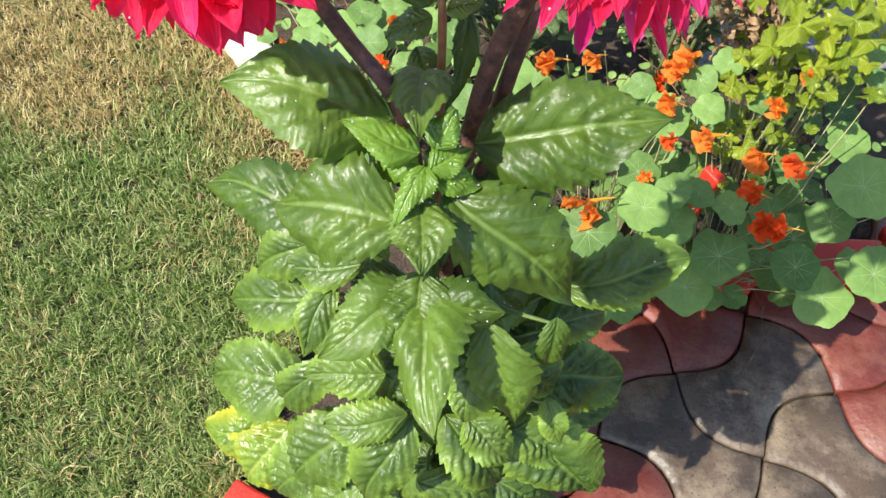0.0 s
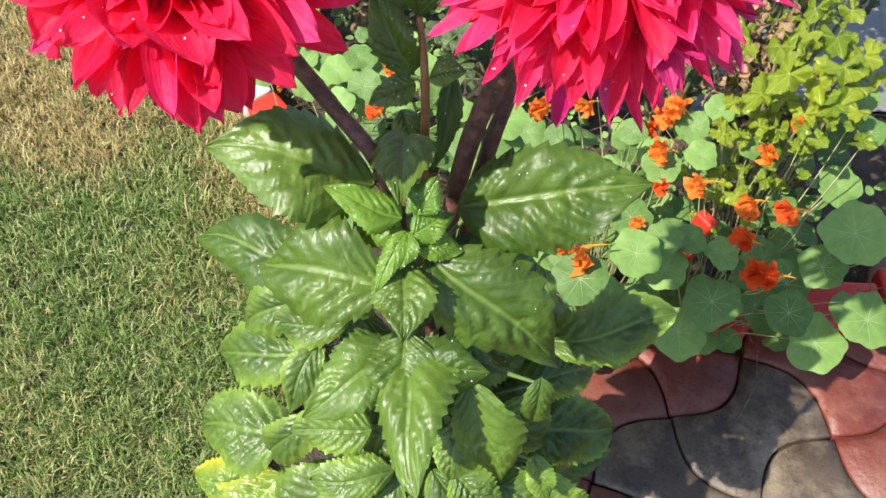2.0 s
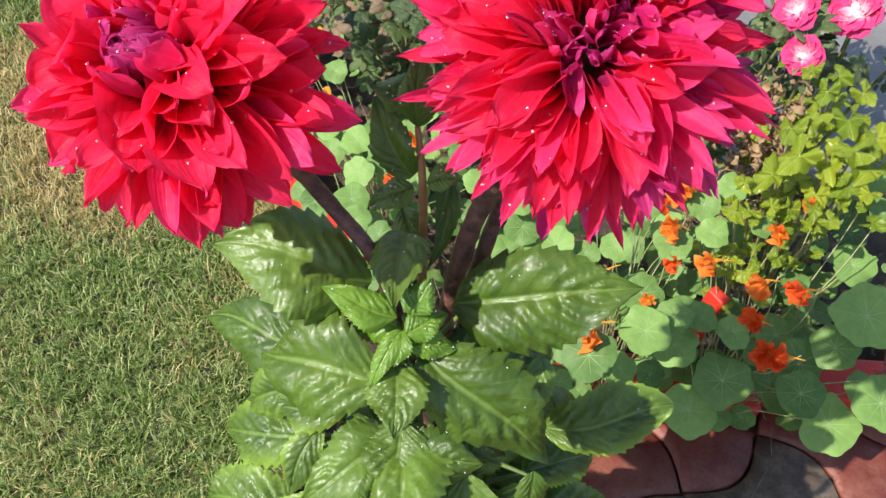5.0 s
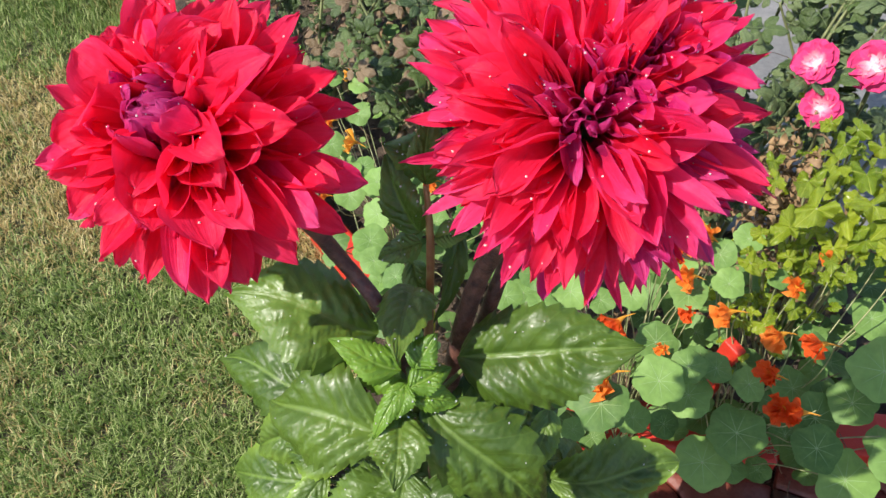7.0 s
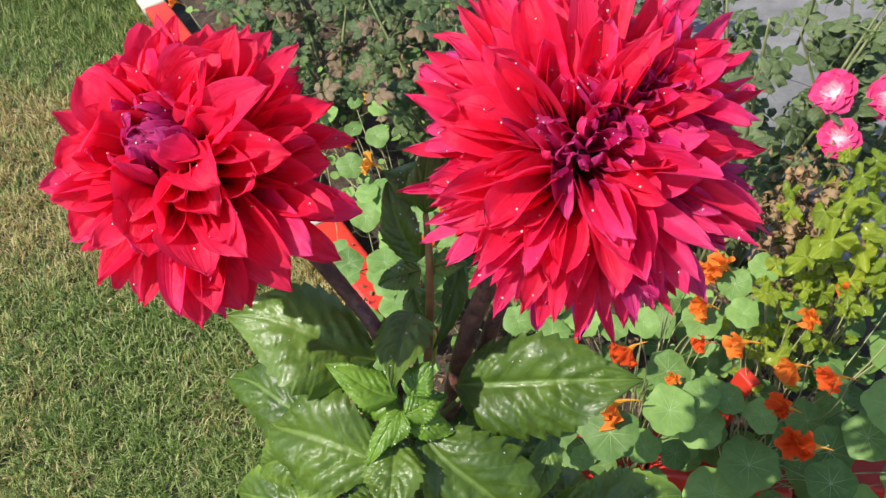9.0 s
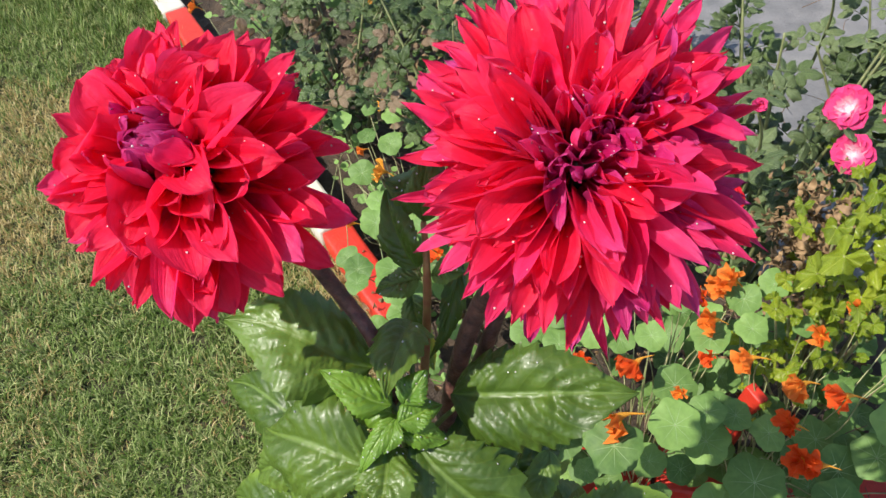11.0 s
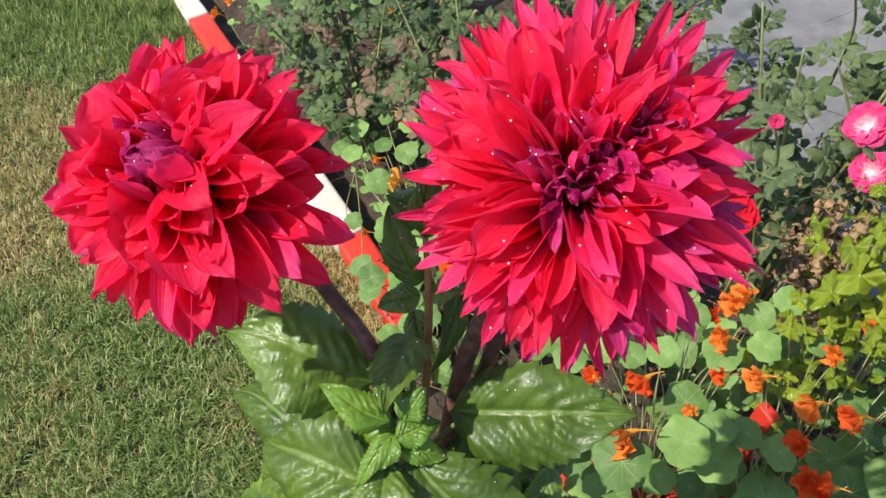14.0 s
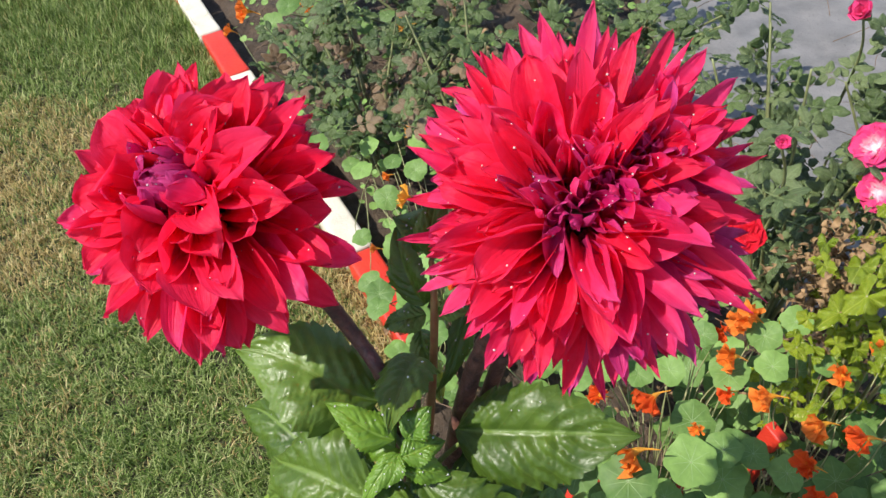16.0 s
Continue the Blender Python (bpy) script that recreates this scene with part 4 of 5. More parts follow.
def nasturtium(name_at, leaves, flowers, fill, seed, dark=0.25):
    """One plant: leaves and flowers at their places, more leaves under them, and their stalks."""
    rng = random.Random(seed)
    root = Vector(name_at)
    plant = new("nasturtium_plant")
    plant.location = root
    tagged(plant, "sprawling nasturtium with round leaves and orange flowers", "nasturtium", group="nasturtiums in the bed")
    stalks = []

    def stalk_to(p, thick=0.0012):
        p = Vector(p) - root
        b = Vector((p.x * rng.uniform(0.3, 0.5), p.y * rng.uniform(0.3, 0.5), p.z * rng.uniform(0.35, 0.6)))
        mid = b.lerp(p, 0.6) + Vector((rng.uniform(-0.02, 0.02), rng.uniform(-0.02, 0.02), rng.uniform(-0.03, 0.01)))
        stalks.append(tube([Vector((b.x * 0.4, b.y * 0.4, 0.0)), b, mid, p], [thick * 1.3, thick * 1.2, thick, thick * 0.8], 5, 4))

    for x, y, z, r in leaves:
        tilt = (rng.uniform(-0.25, 0.2), -0.38 + rng.uniform(-0.25, 0.2), 1.0)
        me = rng.choice(ROUND)
        part("leaf", me, plant, "", Matrix.Translation(Vector((x, y, z)) - root) @ toward(tilt, rng.uniform(0, 360)) @ Matrix.Diagonal((r * 0.96, r * 0.96, r, 1)))
        stalk_to((x, y, z - 0.07 * r))
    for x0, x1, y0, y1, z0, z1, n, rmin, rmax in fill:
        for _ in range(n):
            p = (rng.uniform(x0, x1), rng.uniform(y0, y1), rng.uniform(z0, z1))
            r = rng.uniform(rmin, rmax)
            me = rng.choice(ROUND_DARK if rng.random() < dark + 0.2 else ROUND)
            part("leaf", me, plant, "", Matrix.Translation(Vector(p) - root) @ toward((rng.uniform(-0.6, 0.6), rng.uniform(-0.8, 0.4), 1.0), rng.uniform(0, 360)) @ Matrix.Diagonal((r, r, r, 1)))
            if rng.random() < 0.35:
                stalk_to((p[0], p[1], p[2] - 0.07 * r))
    for x, y, z, r, kind in flowers:
        face = (rng.uniform(-1.3, -0.3), rng.uniform(-0.9, -0.2), rng.uniform(-0.1, 0.6))
        fm = Matrix.Translation(Vector((x, y, z)) - root) @ toward(face, rng.uniform(-40, 40)) @ Matrix.Diagonal((r, r, r * 1.15, 1))
        fl = part("flower", SPUR[kind], plant, "", fm)
        for k in range(5):
            s5 = rng.uniform(0.8, 1.2)
            part("petal", rng.choice(NPETAL[kind]), fl, "", pose(0, 0, 0.1, 0, 0, 72 * k + rng.uniform(-14, 14)) @ pose(0.14, 0, 0, rng.uniform(-25, 25), rng.uniform(-66, -12), 0) @ Matrix.Diagonal((s5, rng.uniform(1.0, 1.4), 1, 1)))
        for k in range(rng.choice((0, 2, 3))):
            part("petal", rng.choice(NPETAL[kind]), fl, "", pose(0, 0, 0.14, 0, 0, 120 * k + rng.uniform(-30, 30)) @ pose(0.05, 0, 0, rng.uniform(-25, 25), rng.uniform(-60, -30), 0) @ Matrix.Diagonal((0.7, 0.6, 0.8, 1)))
        back = Vector((x, y, z)) - Vector(face).normalized() * r * 0.9
        stalk_to(back, 0.0011)
    for tv, tf in stalks:
        part("stalk", mesh_of("stalk", tv, tf, STALK), plant)
    return plant


nasturtium((0.60, 1.12, 0.0), [
    (0.756, 1.058, 0.42, 0.051), (0.467, 1.047, 0.42, 0.028), (0.514, 1.06, 0.4, 0.025), (0.566, 1.047, 0.38, 0.028), (0.547, 0.984, 0.34, 0.045),
    (0.501, 0.956, 0.29, 0.044), (0.629, 1.23, 0.42, 0.019), (0.532, 1.253, 0.45, 0.028), (0.545, 1.208, 0.43, 0.027), (0.674, 0.982, 0.31, 0.038),
    (0.731, 0.962, 0.25, 0.050), (0.793, 0.970, 0.31, 0.045), (0.682, 1.036, 0.31, 0.042), (0.66, 1.097, 0.3, 0.038), (0.732, 1.05, 0.34, 0.038),
    (0.583, 1.291, 0.45, 0.026), (0.816, 1.24, 0.45, 0.027), (0.827, 1.317, 0.45, 0.026), (0.821, 1.251, 0.3, 0.04)],
    [(0.516, 1.271, 0.47, 0.024, 0), (0.537, 1.134, 0.45, 0.023, 0), (0.611, 1.103, 0.44, 0.023, 0), (0.677, 1.102, 0.42, 0.025, 1), (0.581, 1.012, 0.46, 0.023, 1),
     (0.587, 0.964, 0.45, 0.023, 1), (0.613, 0.959, 0.45, 0.023, 1), (0.641, 1.181, 0.46, 0.021, 0), (0.707, 1.244, 0.46, 0.017, 0)],
    [(0.45, 0.95, 1.0, 1.4, 0.1, 0.33, 60, 0.018, 0.036)], 3)
nasturtium((0.40, 1.14, 0.0), [
    (0.419, 1.012, 0.43, 0.039), (0.473, 1.027, 0.37, 0.037), (0.329, 0.953, 0.45, 0.041), (0.48, 1.19, 0.42, 0.031), (0.435, 1.241, 0.45, 0.023),
    (0.346, 0.908, 0.31, 0.035), (0.406, 0.945, 0.25, 0.03), (0.222, 1.22, 0.5, 0.036), (0.233, 1.195, 0.45, 0.031), (0.346, 1.352, 0.45, 0.017),
    (0.396, 1.022, 0.3, 0.028), (0.386, 1.183, 0.42, 0.026), (0.477, 1.197, 0.42, 0.029), (0.287, 1.184, 0.42, 0.032), (0.536, 1.283, 0.42, 0.028),
    (0.488, 1.067, 0.4, 0.028), (0.239, 1.148, 0.42, 0.028), (0.425, 1.104, 0.4, 0.035), (0.425, 1.27, 0.4, 0.019), (0.339, 1.184, 0.4, 0.024), (0.18, 1.183, 0.4, 0.027)],
    [(0.337, 0.991, 0.47, 0.033, 0), (0.297, 1.271, 0.48, 0.024, 0), (0.368, 1.288, 0.47, 0.02, 0), (0.485, 1.203, 0.45, 0.023, 0), (0.467, 1.263, 0.44, 0.017, 1),
     (0.477, 1.146, 0.43, 0.016, 1), (0.431, 1.075, 0.42, 0.012, 0), (0.506, 1.27, 0.46, 0.024, 0), (0.282, 1.094, 0.45, 0.019, 1), (0.362, 1.1, 0.46, 0.024, 1)],
    [(0.15, 0.5, 0.95, 1.4, 0.1, 0.34, 60, 0.018, 0.036)], 5)
nasturtium((-0.10, 1.60, 0.0), [
    (-0.041, 1.456, 0.35, 0.036), (-0.086, 1.411, 0.35, 0.032), (-0.332, 1.854, 0.3, 0.026), (-0.275, 1.902, 0.3, 0.018), (-0.256, 1.802, 0.3, 0.023),
    (-0.244, 1.692, 0.28, 0.032), (-0.179, 1.528, 0.3, 0.027), (-0.174, 1.379, 0.3, 0.03), (-0.194, 1.778, 0.3, 0.029), (-0.128, 1.553, 0.3, 0.034), (-0.064, 1.277, 0.3, 0.028)] +
    [(-0.098, 1.492, 0.36, 0.032), (-0.053, 1.508, 0.38, 0.028), (-0.002, 1.497, 0.34, 0.033), (0.028, 1.426, 0.32, 0.028), (0.122, 1.422, 0.4, 0.031), (0.148, 1.363, 0.38, 0.026), (0.008, 1.538, 0.36, 0.029), (0.075, 1.505, 0.36, 0.026), (-0.141, 1.556, 0.34, 0.027), (-0.036, 1.455, 0.3, 0.029)] +
    [(-0.157, 1.317, 0.330, 0.024), (-0.154, 1.473, 0.340, 0.032), (-0.070, 1.282, 0.360, 0.028), (-0.085, 1.333, 0.360, 0.034), (-0.020, 1.230, 0.380, 0.026)],
    [(-0.172, 1.643, 0.33, 0.023, 2), (-0.201, 1.477, 0.33, 0.013, 0), (-0.223, 1.879, 0.33, 0.017, 2), (-0.25, 1.75, 0.3, 0.013, 0), (0.02, 1.5, 0.36, 0.02, 0), (0.0, 1.38, 0.36, 0.02, 1)],
    [(-0.16, 0.2, 1.2, 1.75, 0.08, 0.32, 44, 0.016, 0.034)], 7)
nasturtium((-0.50, 2.15, 0.0), [
    (-0.759, 2.372, 0.25, 0.052), (-0.496, 2.032, 0.25, 0.031), (-0.431, 1.927, 0.3, 0.026), (-0.353, 2.03, 0.25, 0.03), (-0.465, 1.845, 0.3, 0.031),
    (-0.617, 2.381, 0.3, 0.022), (-0.828, 2.612, 0.25, 0.041), (-0.671, 2.549, 0.3, 0.035), (-0.547, 2.509, 0.25, 0.035), (-0.49, 2.173, 0.2, 0.027)] +
    [(-0.313, 1.738, 0.32, 0.027), (-0.165, 1.541, 0.34, 0.026), (-0.202, 1.407, 0.3, 0.026), (-0.257, 1.535, 0.3, 0.022), (-0.099, 1.324, 0.34, 0.024), (-0.205, 1.86, 0.32, 0.025), (-0.614, 2.114, 0.25, 0.032), (-0.382, 1.839, 0.25, 0.023), (-0.659, 2.303, 0.22, 0.027), (-0.845, 2.501, 0.25, 0.04), (-0.725, 2.511, 0.25, 0.029)],
    [(-0.919, 2.512, 0.28, 0.036, 0), (-0.725, 2.557, 0.28, 0.025, 0), (-1.004, 2.523, 0.2, 0.022, 0), (-0.633, 2.446, 0.3, 0.021, 0), (-0.35, 2.357, 0.35, 0.023, 2)],
    [(-0.62, -0.2, 2.0, 2.8, 0.05, 0.2, 22, 0.014, 0.03)], 8, 0.5)


# ---- roses ----
def rose_leaf_mesh(seed, material):
    """Five leaflets on one stalk, one unit long."""
    rng = np.random.default_rng(seed)
    verts, faces, uvs = [], [], []
    spots = [((0.0, 0.55, 0), (0.0, 1.0, -0.05), 0.30), ((0.02, 0.5, 0), (0.38, 0.68, -0.03), 0.25), ((-0.02, 0.5, 0), (-0.38, 0.68, -0.03), 0.25),
             ((0.02, 0.26, 0), (0.32, 0.36, 0), 0.2), ((-0.02, 0.26, 0), (-0.32, 0.36, 0), 0.2)]
    for b, t, w in spots:
        t = np.array(t) + rng.uniform(-0.06, 0.06, 3)
        v, f, uv = blade(b, t, w, (0, 0, 1), rng, 0.05, 0.3, 0.45, 12, 17, 7, 6)
        o = len(verts)
        verts += v
        uvs += uv
        faces += [tuple(i + o for i in q) for q in f]
    tv, tf = tube([(0, 0, 0), (0, 0.3, 0.02), (0, 0.58, 0)], [0.014, 0.012, 0.008], 5, 3)
    o = len(verts)
    verts += tv
    uvs += [(0.5, 0.5)] * len(tv)
    faces += [tuple(i + o for i in q) for q in tf]
    return mesh_of("rose_leaf", verts, faces, material, uvs)


ROSE_LEAVES = [rose_leaf_mesh(k, ROSE_LEAF) for k in range(4)]
ROSE_DARKS = [rose_leaf_mesh(k + 10, ROSE_DARK) for k in range(4)]
ROSE_BRONZE = [rose_leaf_mesh(k + 20, BRONZE_LEAF) for k in range(2)]


def rose_bush(at, canes, leaf_sets, n_per, size, seed, label, roses=()):
    rng = random.Random(seed)
    root = Vector(at)
    bush = new("rose_bush")
    bush.location = root
    tagged(bush, label, "rose bush", group="rose bushes in the bed")
    for pts in canes:
        pts = [Vector(p) - root for p in pts]
        tv, tf = tube(pts, np.linspace(0.0055, 0.0022, len(pts)), 7, 6)
        part("cane", mesh_of("cane", tv, tf, CANE), bush)
        c = [Vector(tv[k * 7]) for k in range(len(tv) // 7)]
        for k in range(n_per):
            p = c[min(len(c) - 1, int(len(c) * (0.25 + 0.75 * rng.random())))]
            s = size * rng.uniform(0.65, 1.25)
            out = Vector((rng.uniform(-1, 1), rng.uniform(-1, 1), rng.uniform(-0.25, 0.6))).normalized()
            face = Vector((rng.uniform(-0.5, 0.5), -0.5 + rng.uniform(-0.4, 0.4), 1.0))
            x = out.cross(face).normalized()
            zz = x.cross(out).normalized()
            m = Matrix((x, out, zz)).transposed().to_4x4()
            me = rng.choice(leaf_sets[0] if rng.random() < 0.78 or len(leaf_sets) < 2 else leaf_sets[1])
            part("leaf", me, bush, "", Matrix.Translation(p) @ m @ Matrix.Diagonal((s, s, s, 1)))
    for x, y, z, r, mat, full in roses:
        fm = Matrix.Translation(Vector((x, y, z)) - root) @ toward((-0.4 + rng.uniform(-0.25, 0.25), -0.8 + rng.uniform(-0.2, 0.2), 0.75), rng.uniform(0, 90)) @ Matrix.Diagonal((r, r, r, 1))
        tv, tf = tube([(0, 0, -0.7), (0, 0, -0.3), (0, 0, -0.12)], [0.05, 0.2, 0.1], 8, 3)
        fl = part("rose", mesh_of("rose", tv, tf, STEM_GREEN), bush, "", fm)
        prs = np.random.default_rng(seed + int(x * 1000))
        for n, a0, a1, ln, w in (((6, 66, 96, 1.0, 0.95), (6, 56, 84, 0.86, 0.85), (5, 50, 80, 0.5, 0.45)) if full else ((5, 20, 45, 0.8, 0.8), (4, 8, 25, 0.65, 0.6))):
            for k in range(n):
                v, f, uv = petal(ln, w, a0, a1 + prs.uniform(-8, 8), 0.45, prs, 9, 7, point=0.9)
                part("petal", mesh_of("petal", v, f, mat, uv), fl, "", pose(0, 0, -0.1, 0, 0, 360 * (k + prs.uniform(-0.2, 0.2)) / n + a0 * 3))
        b = Vector((x, y, z)) - root
        tv, tf = tube([b + Vector((0.03, 0.1, -0.3)), b + Vector((0.03, 0.05, -0.12)), b + Vector((0.0, 0.0, -0.01))], [0.004, 0.003, 0.0025], 6, 4)
        part("cane", mesh_of("cane", tv, tf, CANE), bush)
    return bush


def cane_fan(at, n, spread, height, seed, lean=(0, 0)):
    rng = random.Random(seed)
    out = []
    for _ in range(n):
        dx, dy = rng.uniform(-1, 1) * spread + lean[0], rng.uniform(-1, 1) * spread + lean[1]
        h = height * rng.uniform(0.7, 1.1)
        b = (at[0] + dx * 0.15, at[1] + dy * 0.15, 0)
        out.append([b, (at[0] + dx * 0.4, at[1] + dy * 0.4, h * 0.45), (at[0] + dx * 0.8, at[1] + dy * 0.8, h * 0.8), (at[0] + dx * 1.05, at[1] + dy * 1.05, h)])
    return out


rose_bush((0.62, 1.68, 0.0), cane_fan((0.62, 1.68), 20, 0.26, 0.62, 2), (ROSE_LEAVES, ROSE_DARKS), 11, 0.082, 2, "rose bush with grey-green leaves and pink and white roses",
          [(0.692, 1.55, 0.622, 0.042, ROSE_PINK, True), (0.708, 1.50, 0.565, 0.038, ROSE_PINK, True), (0.815, 1.60, 0.580, 0.050, ROSE_PINK, True), (0.522, 1.44, 0.697, 0.028, ROSE_PINK, False),
           (0.716, 1.924, 0.664, 0.05, ROSE_PINK, False), (0.475, 1.303, 0.622, 0.031, ROSE_RED, True)])
rose_bush((0.92, 1.85, 0.0), cane_fan((0.92, 1.85), 8, 0.22, 0.60, 12), (ROSE_LEAVES, ROSE_DARKS), 9, 0.085, 12, "rose bush with grey-green leaves beside the path")
rose_bush((-0.42, 2.15, 0.0), cane_fan((-0.42, 2.15), 18, 0.26, 0.42, 5), (ROSE_DARKS, ROSE_BRONZE), 12, 0.08, 5, "dense dark green rose bush beside the kerb")
rose_bush((-0.08, 2.0, 0.0), cane_fan((-0.08, 2.0), 14, 0.25, 0.48, 6), (ROSE_DARKS, ROSE_BRONZE), 11, 0.085, 6, "dark rose bush with a few bronze leaves")
rose_bush((-0.35, 2.75, 0.0), cane_fan((-0.35, 2.75), 14, 0.4, 0.45, 7), (ROSE_DARKS, ROSE_LEAVES), 10, 0.085, 7, "dark rose bush further along the bed")
rose_bush((-0.85, 3.05, 0.0), cane_fan((-0.85, 3.05), 12, 0.35, 0.42, 17), (ROSE_DARKS, ROSE_LEAVES), 10, 0.09, 17, "dark rose bush at the far end of the bed")
rose_bush((-0.05, 3.1, 0.0), cane_fan((-0.05, 3.1), 12, 0.35, 0.45, 18), (ROSE_DARKS, ROSE_LEAVES), 10, 0.09, 18, "dark rose bush far back in the bed")
rose_bush((0.25, 1.75, 0.0), cane_fan((0.25, 1.75), 12, 0.25, 0.5, 8), (ROSE_DARKS, ROSE_LEAVES), 10, 0.085, 8, "dark rose bush behind the dahlia")
rose_bush((0.22, 2.6, 0.0), cane_fan((0.22, 2.6), 10, 0.35, 0.5, 9), (ROSE_DARKS, ROSE_LEAVES), 10, 0.085, 9, "dark rose bush at the path's edge")


# ---- lobed yellow-green plant and dry leaves ----
def lobed_leaf_mesh(seed):
    rng = np.random.default_rng(seed)
    ph = rng.uniform(0, 6.28, 3)
    rings, seg = 8, 60
    vs, uv = [(0, 0, 0)], [(0.0, 0.5)]
    for k in range(1, rings + 1):
        t = k / rings
        for j in range(seg):
            a = -2.75 + 5.5 * j / (seg - 1)
            lobe = 0.58 + 0.42 * abs(math.cos(a * 1.15)) ** 0.9 * (0.8 + 0.2 * math.cos(a * 5.5)) + 0.05 * math.cos(a * 10.5 + ph[2])
            tooth = 1 + 0.11 * (((a * 4.5) % 1.0) - 0.5) * (t > 0.9)
            r = t * lobe * tooth * (1 - 0.12 * abs(a) / 2.75)
            z = 0.16 * t * abs(math.sin(a * 2.3)) + 0.22 * t * t * math.sin(2 * a + ph[0]) + 0.07 * t * t * math.sin(8 * a + ph[1]) - 0.12 * t * t + 0.03 * math.sin(9 * t + 5 * a + ph[1]) * t
            vs.append((r * math.sin(a), r * math.cos(a), z))
            uv.append((t, 0.5 + 0.5 * math.sin(a * 1.75)))
    fs = [(0, 1 + j, 2 + j) for j in range(seg - 1)]
    fs += [(1 + k * seg + j, 1 + (k + 1) * seg + j, 2 + (k + 1) * seg + j, 2 + k * seg + j) for k in range(rings - 1) for j in range(seg - 1)]
    return mesh_of("lobed_leaf", vs, fs, LOBED, uv)


def lobed_plant():
    rng = random.Random(14)
    root = Vector((0.76, 1.42, 0.0))
    plant = new("geranium_plant")
    plant.location = root
    tagged(plant, "leafy plant with wet yellow-green lobed leaves", "plant")
    kinds = [lobed_leaf_mesh(k) for k in range(4)]
    stalks = []
    for x, y, z, r in [(0.634, 1.273, 0.50, 0.054), (0.661, 1.268, 0.55, 0.052), (0.717, 1.282, 0.52, 0.048), (0.602, 1.242, 0.45, 0.031), (0.748, 1.279, 0.55, 0.047),
                       (0.707, 1.259, 0.47, 0.043), (0.579, 1.236, 0.45, 0.032), (0.747, 1.252, 0.50, 0.042), (0.66, 1.33, 0.55, 0.045), (0.778, 1.268, 0.52, 0.042),
                       (0.68, 1.271, 0.42, 0.034), (0.70, 1.36, 0.55, 0.045), (0.76, 1.36, 0.54, 0.045), (0.73, 1.41, 0.56, 0.035), (0.80, 1.33, 0.53, 0.045),
                       (0.76, 1.45, 0.56, 0.032), (0.80, 1.43, 0.54, 0.035), (0.72, 1.47, 0.56, 0.03), (0.60, 1.15, 0.40, 0.03), (0.57, 1.17, 0.38, 0.03), (0.66, 1.20, 0.38, 0.03)]:
        p = Vector((x, y, z)) - root
        part("leaf", rng.choice(kinds), plant, "", Matrix.Translation(p) @ toward((rng.uniform(-0.9, 0.3), rng.uniform(-1.0, 0.2), 1.0), rng.uniform(110, 250)) @ Matrix.Diagonal((r * 0.72, r * 0.8, r * 1.2, 1)))
        for _ in range(6):
            q = p + Vector((rng.uniform(-0.06, 0.06), rng.uniform(-0.05, 0.07), rng.uniform(-0.14, 0.01)))
            k2 = r * rng.uniform(0.25, 0.6)
            part("leaf", rng.choice(kinds), plant, "", Matrix.Translation(q) @ toward((rng.uniform(-0.7, 0.5), rng.uniform(-0.9, 0.2), 1.0), rng.uniform(-180, 180)) @ Matrix.Diagonal((k2, k2, k2, 1)))
        stalks.append(tube([(p.x * 0.4, p.y * 0.4, 0.05), (p.x * 0.75, p.y * 0.75, p.z * 0.6), p], [0.004, 0.003, 0.002], 6, 4))
    for tv, tf in stalks:
        part("stalk", mesh_of("stalk", tv, tf, STALK), plant)


lobed_plant()


def dry_clump(at, n, spread, seed, size=(0.010, 0.024)):
    rng = np.random.default_rng(seed)
    pieces = []
    for _ in range(n):
        p = rng.normal(0, 1, 3) * np.array(spread)
        d = rng.normal(0, 1, 3)
        s = rng.uniform(*size)
        v, f, _uv = blade(p, p + unit(d) * s, s * 0.55, rng.normal(0, 1, 3) + (0, 0, 0.3), rng, 0.35, 0.9, 1.0, 6, 7, 5, 4)
        pieces.append((v, f))
    tv, tf = merge(pieces)
    ob = part("dried_plant", mesh_of("dried_plant", tv, tf, DRY), None, "", pose(*at))
    tagged(ob, "withered brown plant with crumpled dry leaves", "dried plant", kind="stuff")


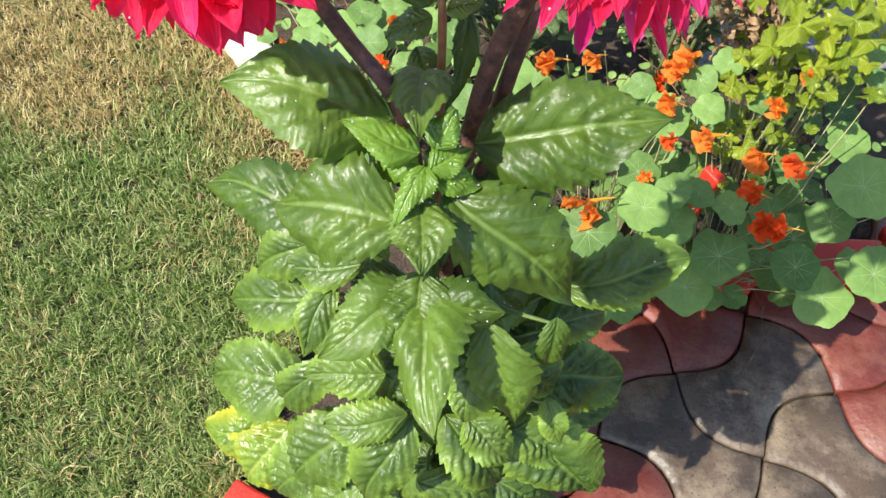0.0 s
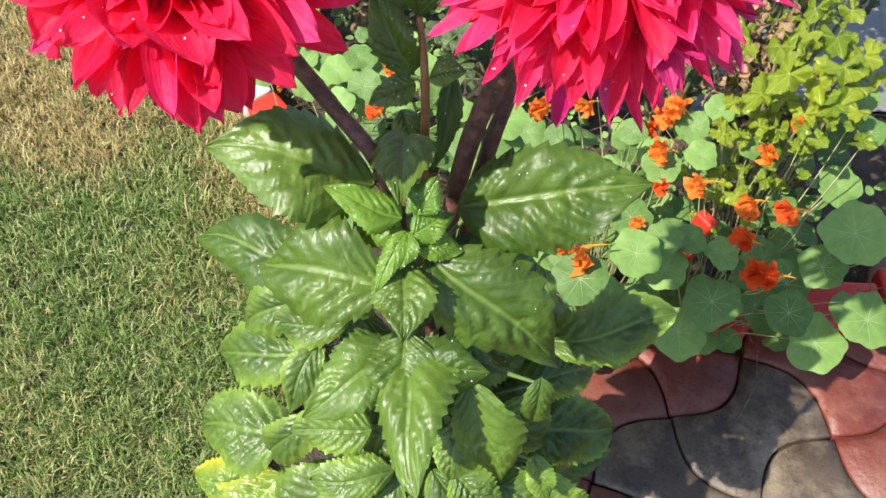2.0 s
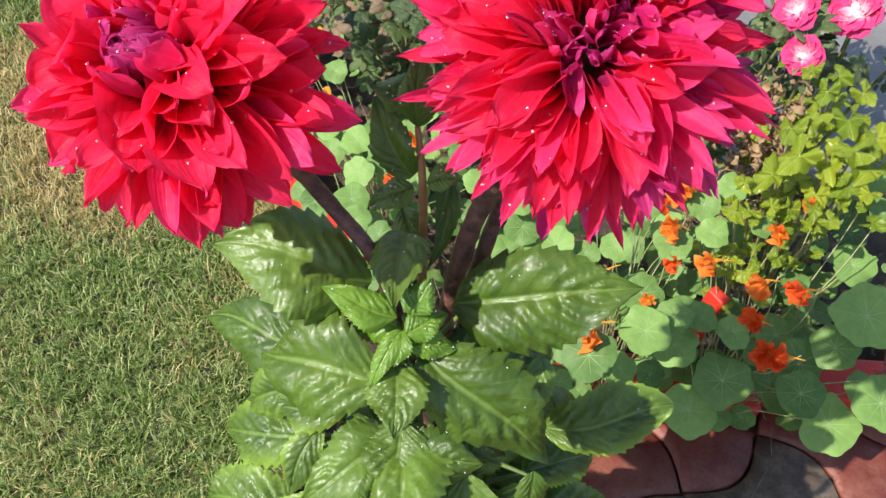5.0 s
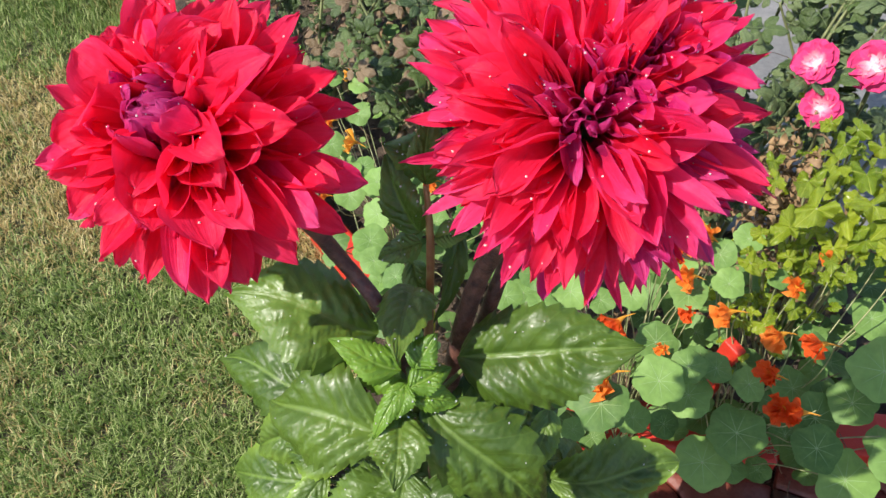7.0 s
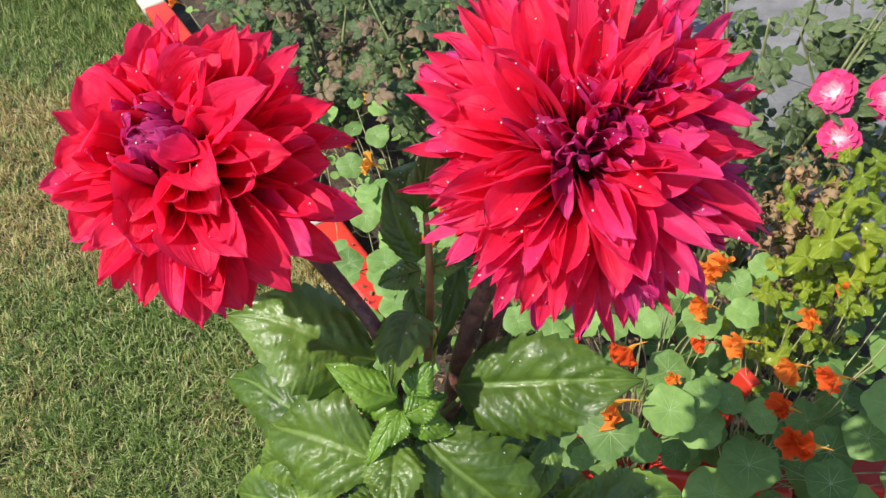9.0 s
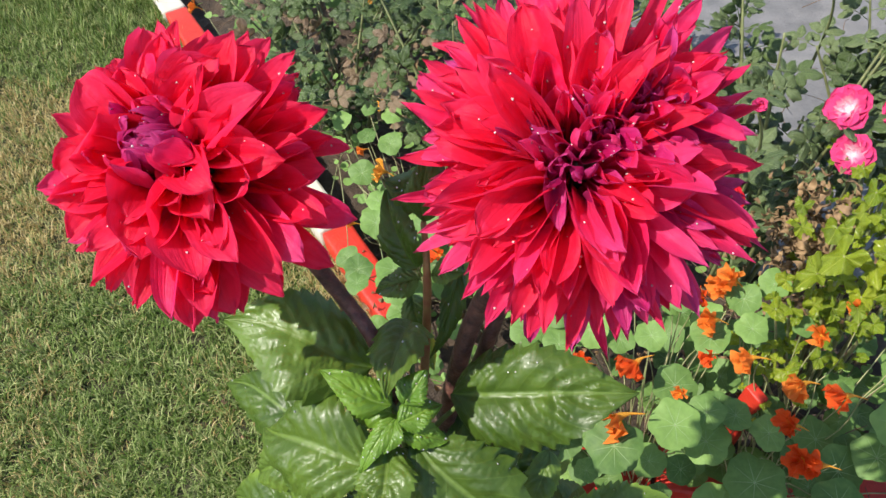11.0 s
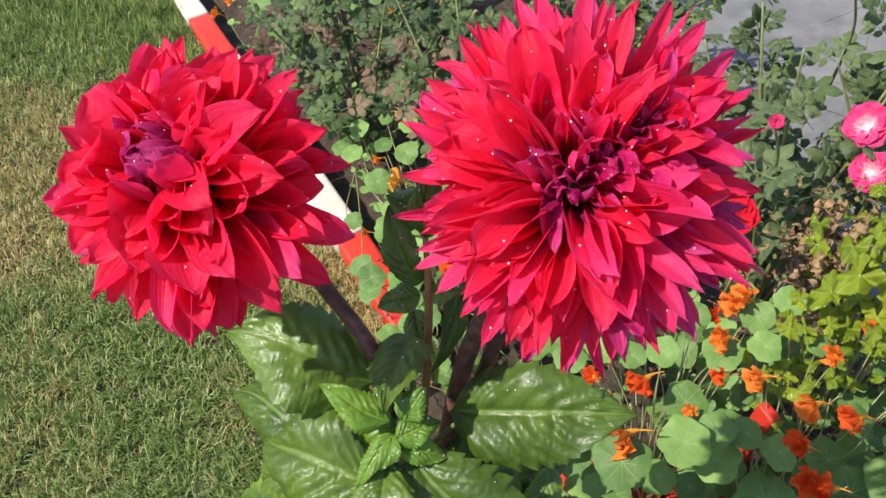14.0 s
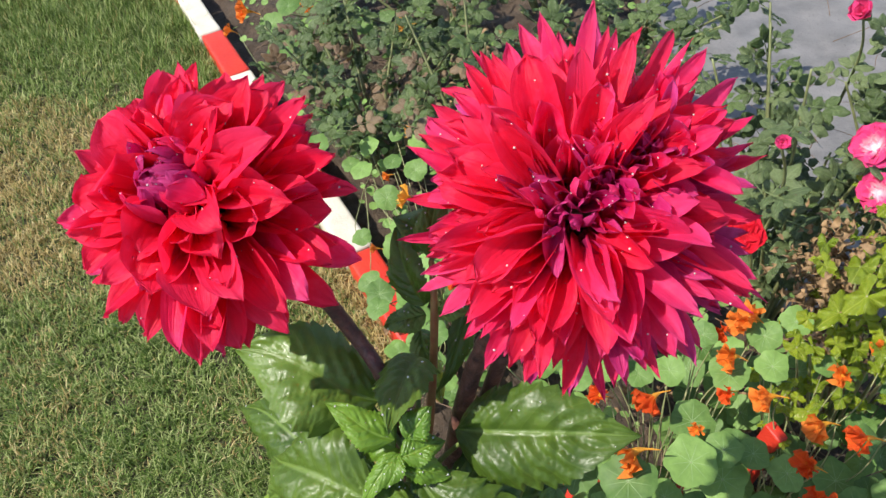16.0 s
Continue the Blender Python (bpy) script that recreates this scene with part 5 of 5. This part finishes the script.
dry_clump((0.645, 1.40, 0.45), 420, (0.042, 0.04, 0.06), 3)
dry_clump((0.70, 1.42, 0.20), 200, (0.05, 0.05, 0.10), 4)
dry_clump((0.55, 1.38, 0.10), 160, (0.16, 0.06, 0.03), 5)
dry_clump((-0.02, 1.5, 0.06), 160, (0.16, 0.2, 0.02), 6)
dry_clump((0.02, 2.1, 0.30), 140, (0.10, 0.08, 0.08), 7, (0.014, 0.03))



# ---- small growth and litter on the bed ----
def bed_clutter():
    rng = random.Random(31)
    tiny = []
    for k in range(900):
        y = rng.uniform(0.95, 2.9)
        x = rng.uniform(float(kerb_x(y)) + 0.14, min(0.95, 0.60 - 0.22 * (y - 1.72)) if y > 1.65 else 0.95)
        if y < 1.22:
            continue
        z, r = rng.uniform(0.02, 0.24), rng.uniform(0.006, 0.016)
        n = Vector((rng.uniform(-0.7, 0.5), rng.uniform(-0.8, 0.4), 1)).normalized()
        m = Matrix.Translation((x, y, z)) @ toward(n, rng.uniform(0, 360))
        ring = [m @ Vector((r * math.cos(a) * rng.uniform(0.85, 1.1), r * math.sin(a) * rng.uniform(0.85, 1.1), 0.1 * r * math.sin(2 * a))) for a in [i * math.pi / 5 for i in range(10)]]
        tiny.append((ring + [m @ Vector((0, 0, -0.12 * r))], [(i, (i + 1) % 10, 10) for i in range(10)]))
    tv, tf = merge(tiny)
    uv = [(0.5 + 0.4 * math.cos(i % 11), 0.5 + 0.4 * math.sin(i % 11)) for i in range(len(tv))]
    ob = part("seedlings", mesh_of("seedlings", tv, tf, NASTURTIUM, uv))
    tagged(ob, "small green seedling leaves all over the bed", "seedlings", kind="stuff")
    twigs = []
    for k in range(320):
        y = rng.uniform(1.0, 2.7)
        x = rng.uniform(float(kerb_x(y)) + 0.13, 0.95)
        z = rng.uniform(0.0, 0.28)
        a, ln = rng.uniform(0, 6.28), rng.uniform(0.05, 0.16)
        d = Vector((math.cos(a), math.sin(a), rng.uniform(-0.3, 0.6))) * ln
        p = Vector((x, y, z))
        twigs.append(tube([p, p + d * 0.5 + Vector((rng.uniform(-0.01, 0.01), rng.uniform(-0.01, 0.01), 0.01)), p + d], [0.0013, 0.0011, 0.0006], 4, 3))
    tv, tf = merge(twigs)
    tagged(part("dry_stems", mesh_of("dry_stems", tv, tf, TWIG)), "tangle of thin dry stems on the bed", "dry stems", kind="stuff")


bed_clutter()

pavers()
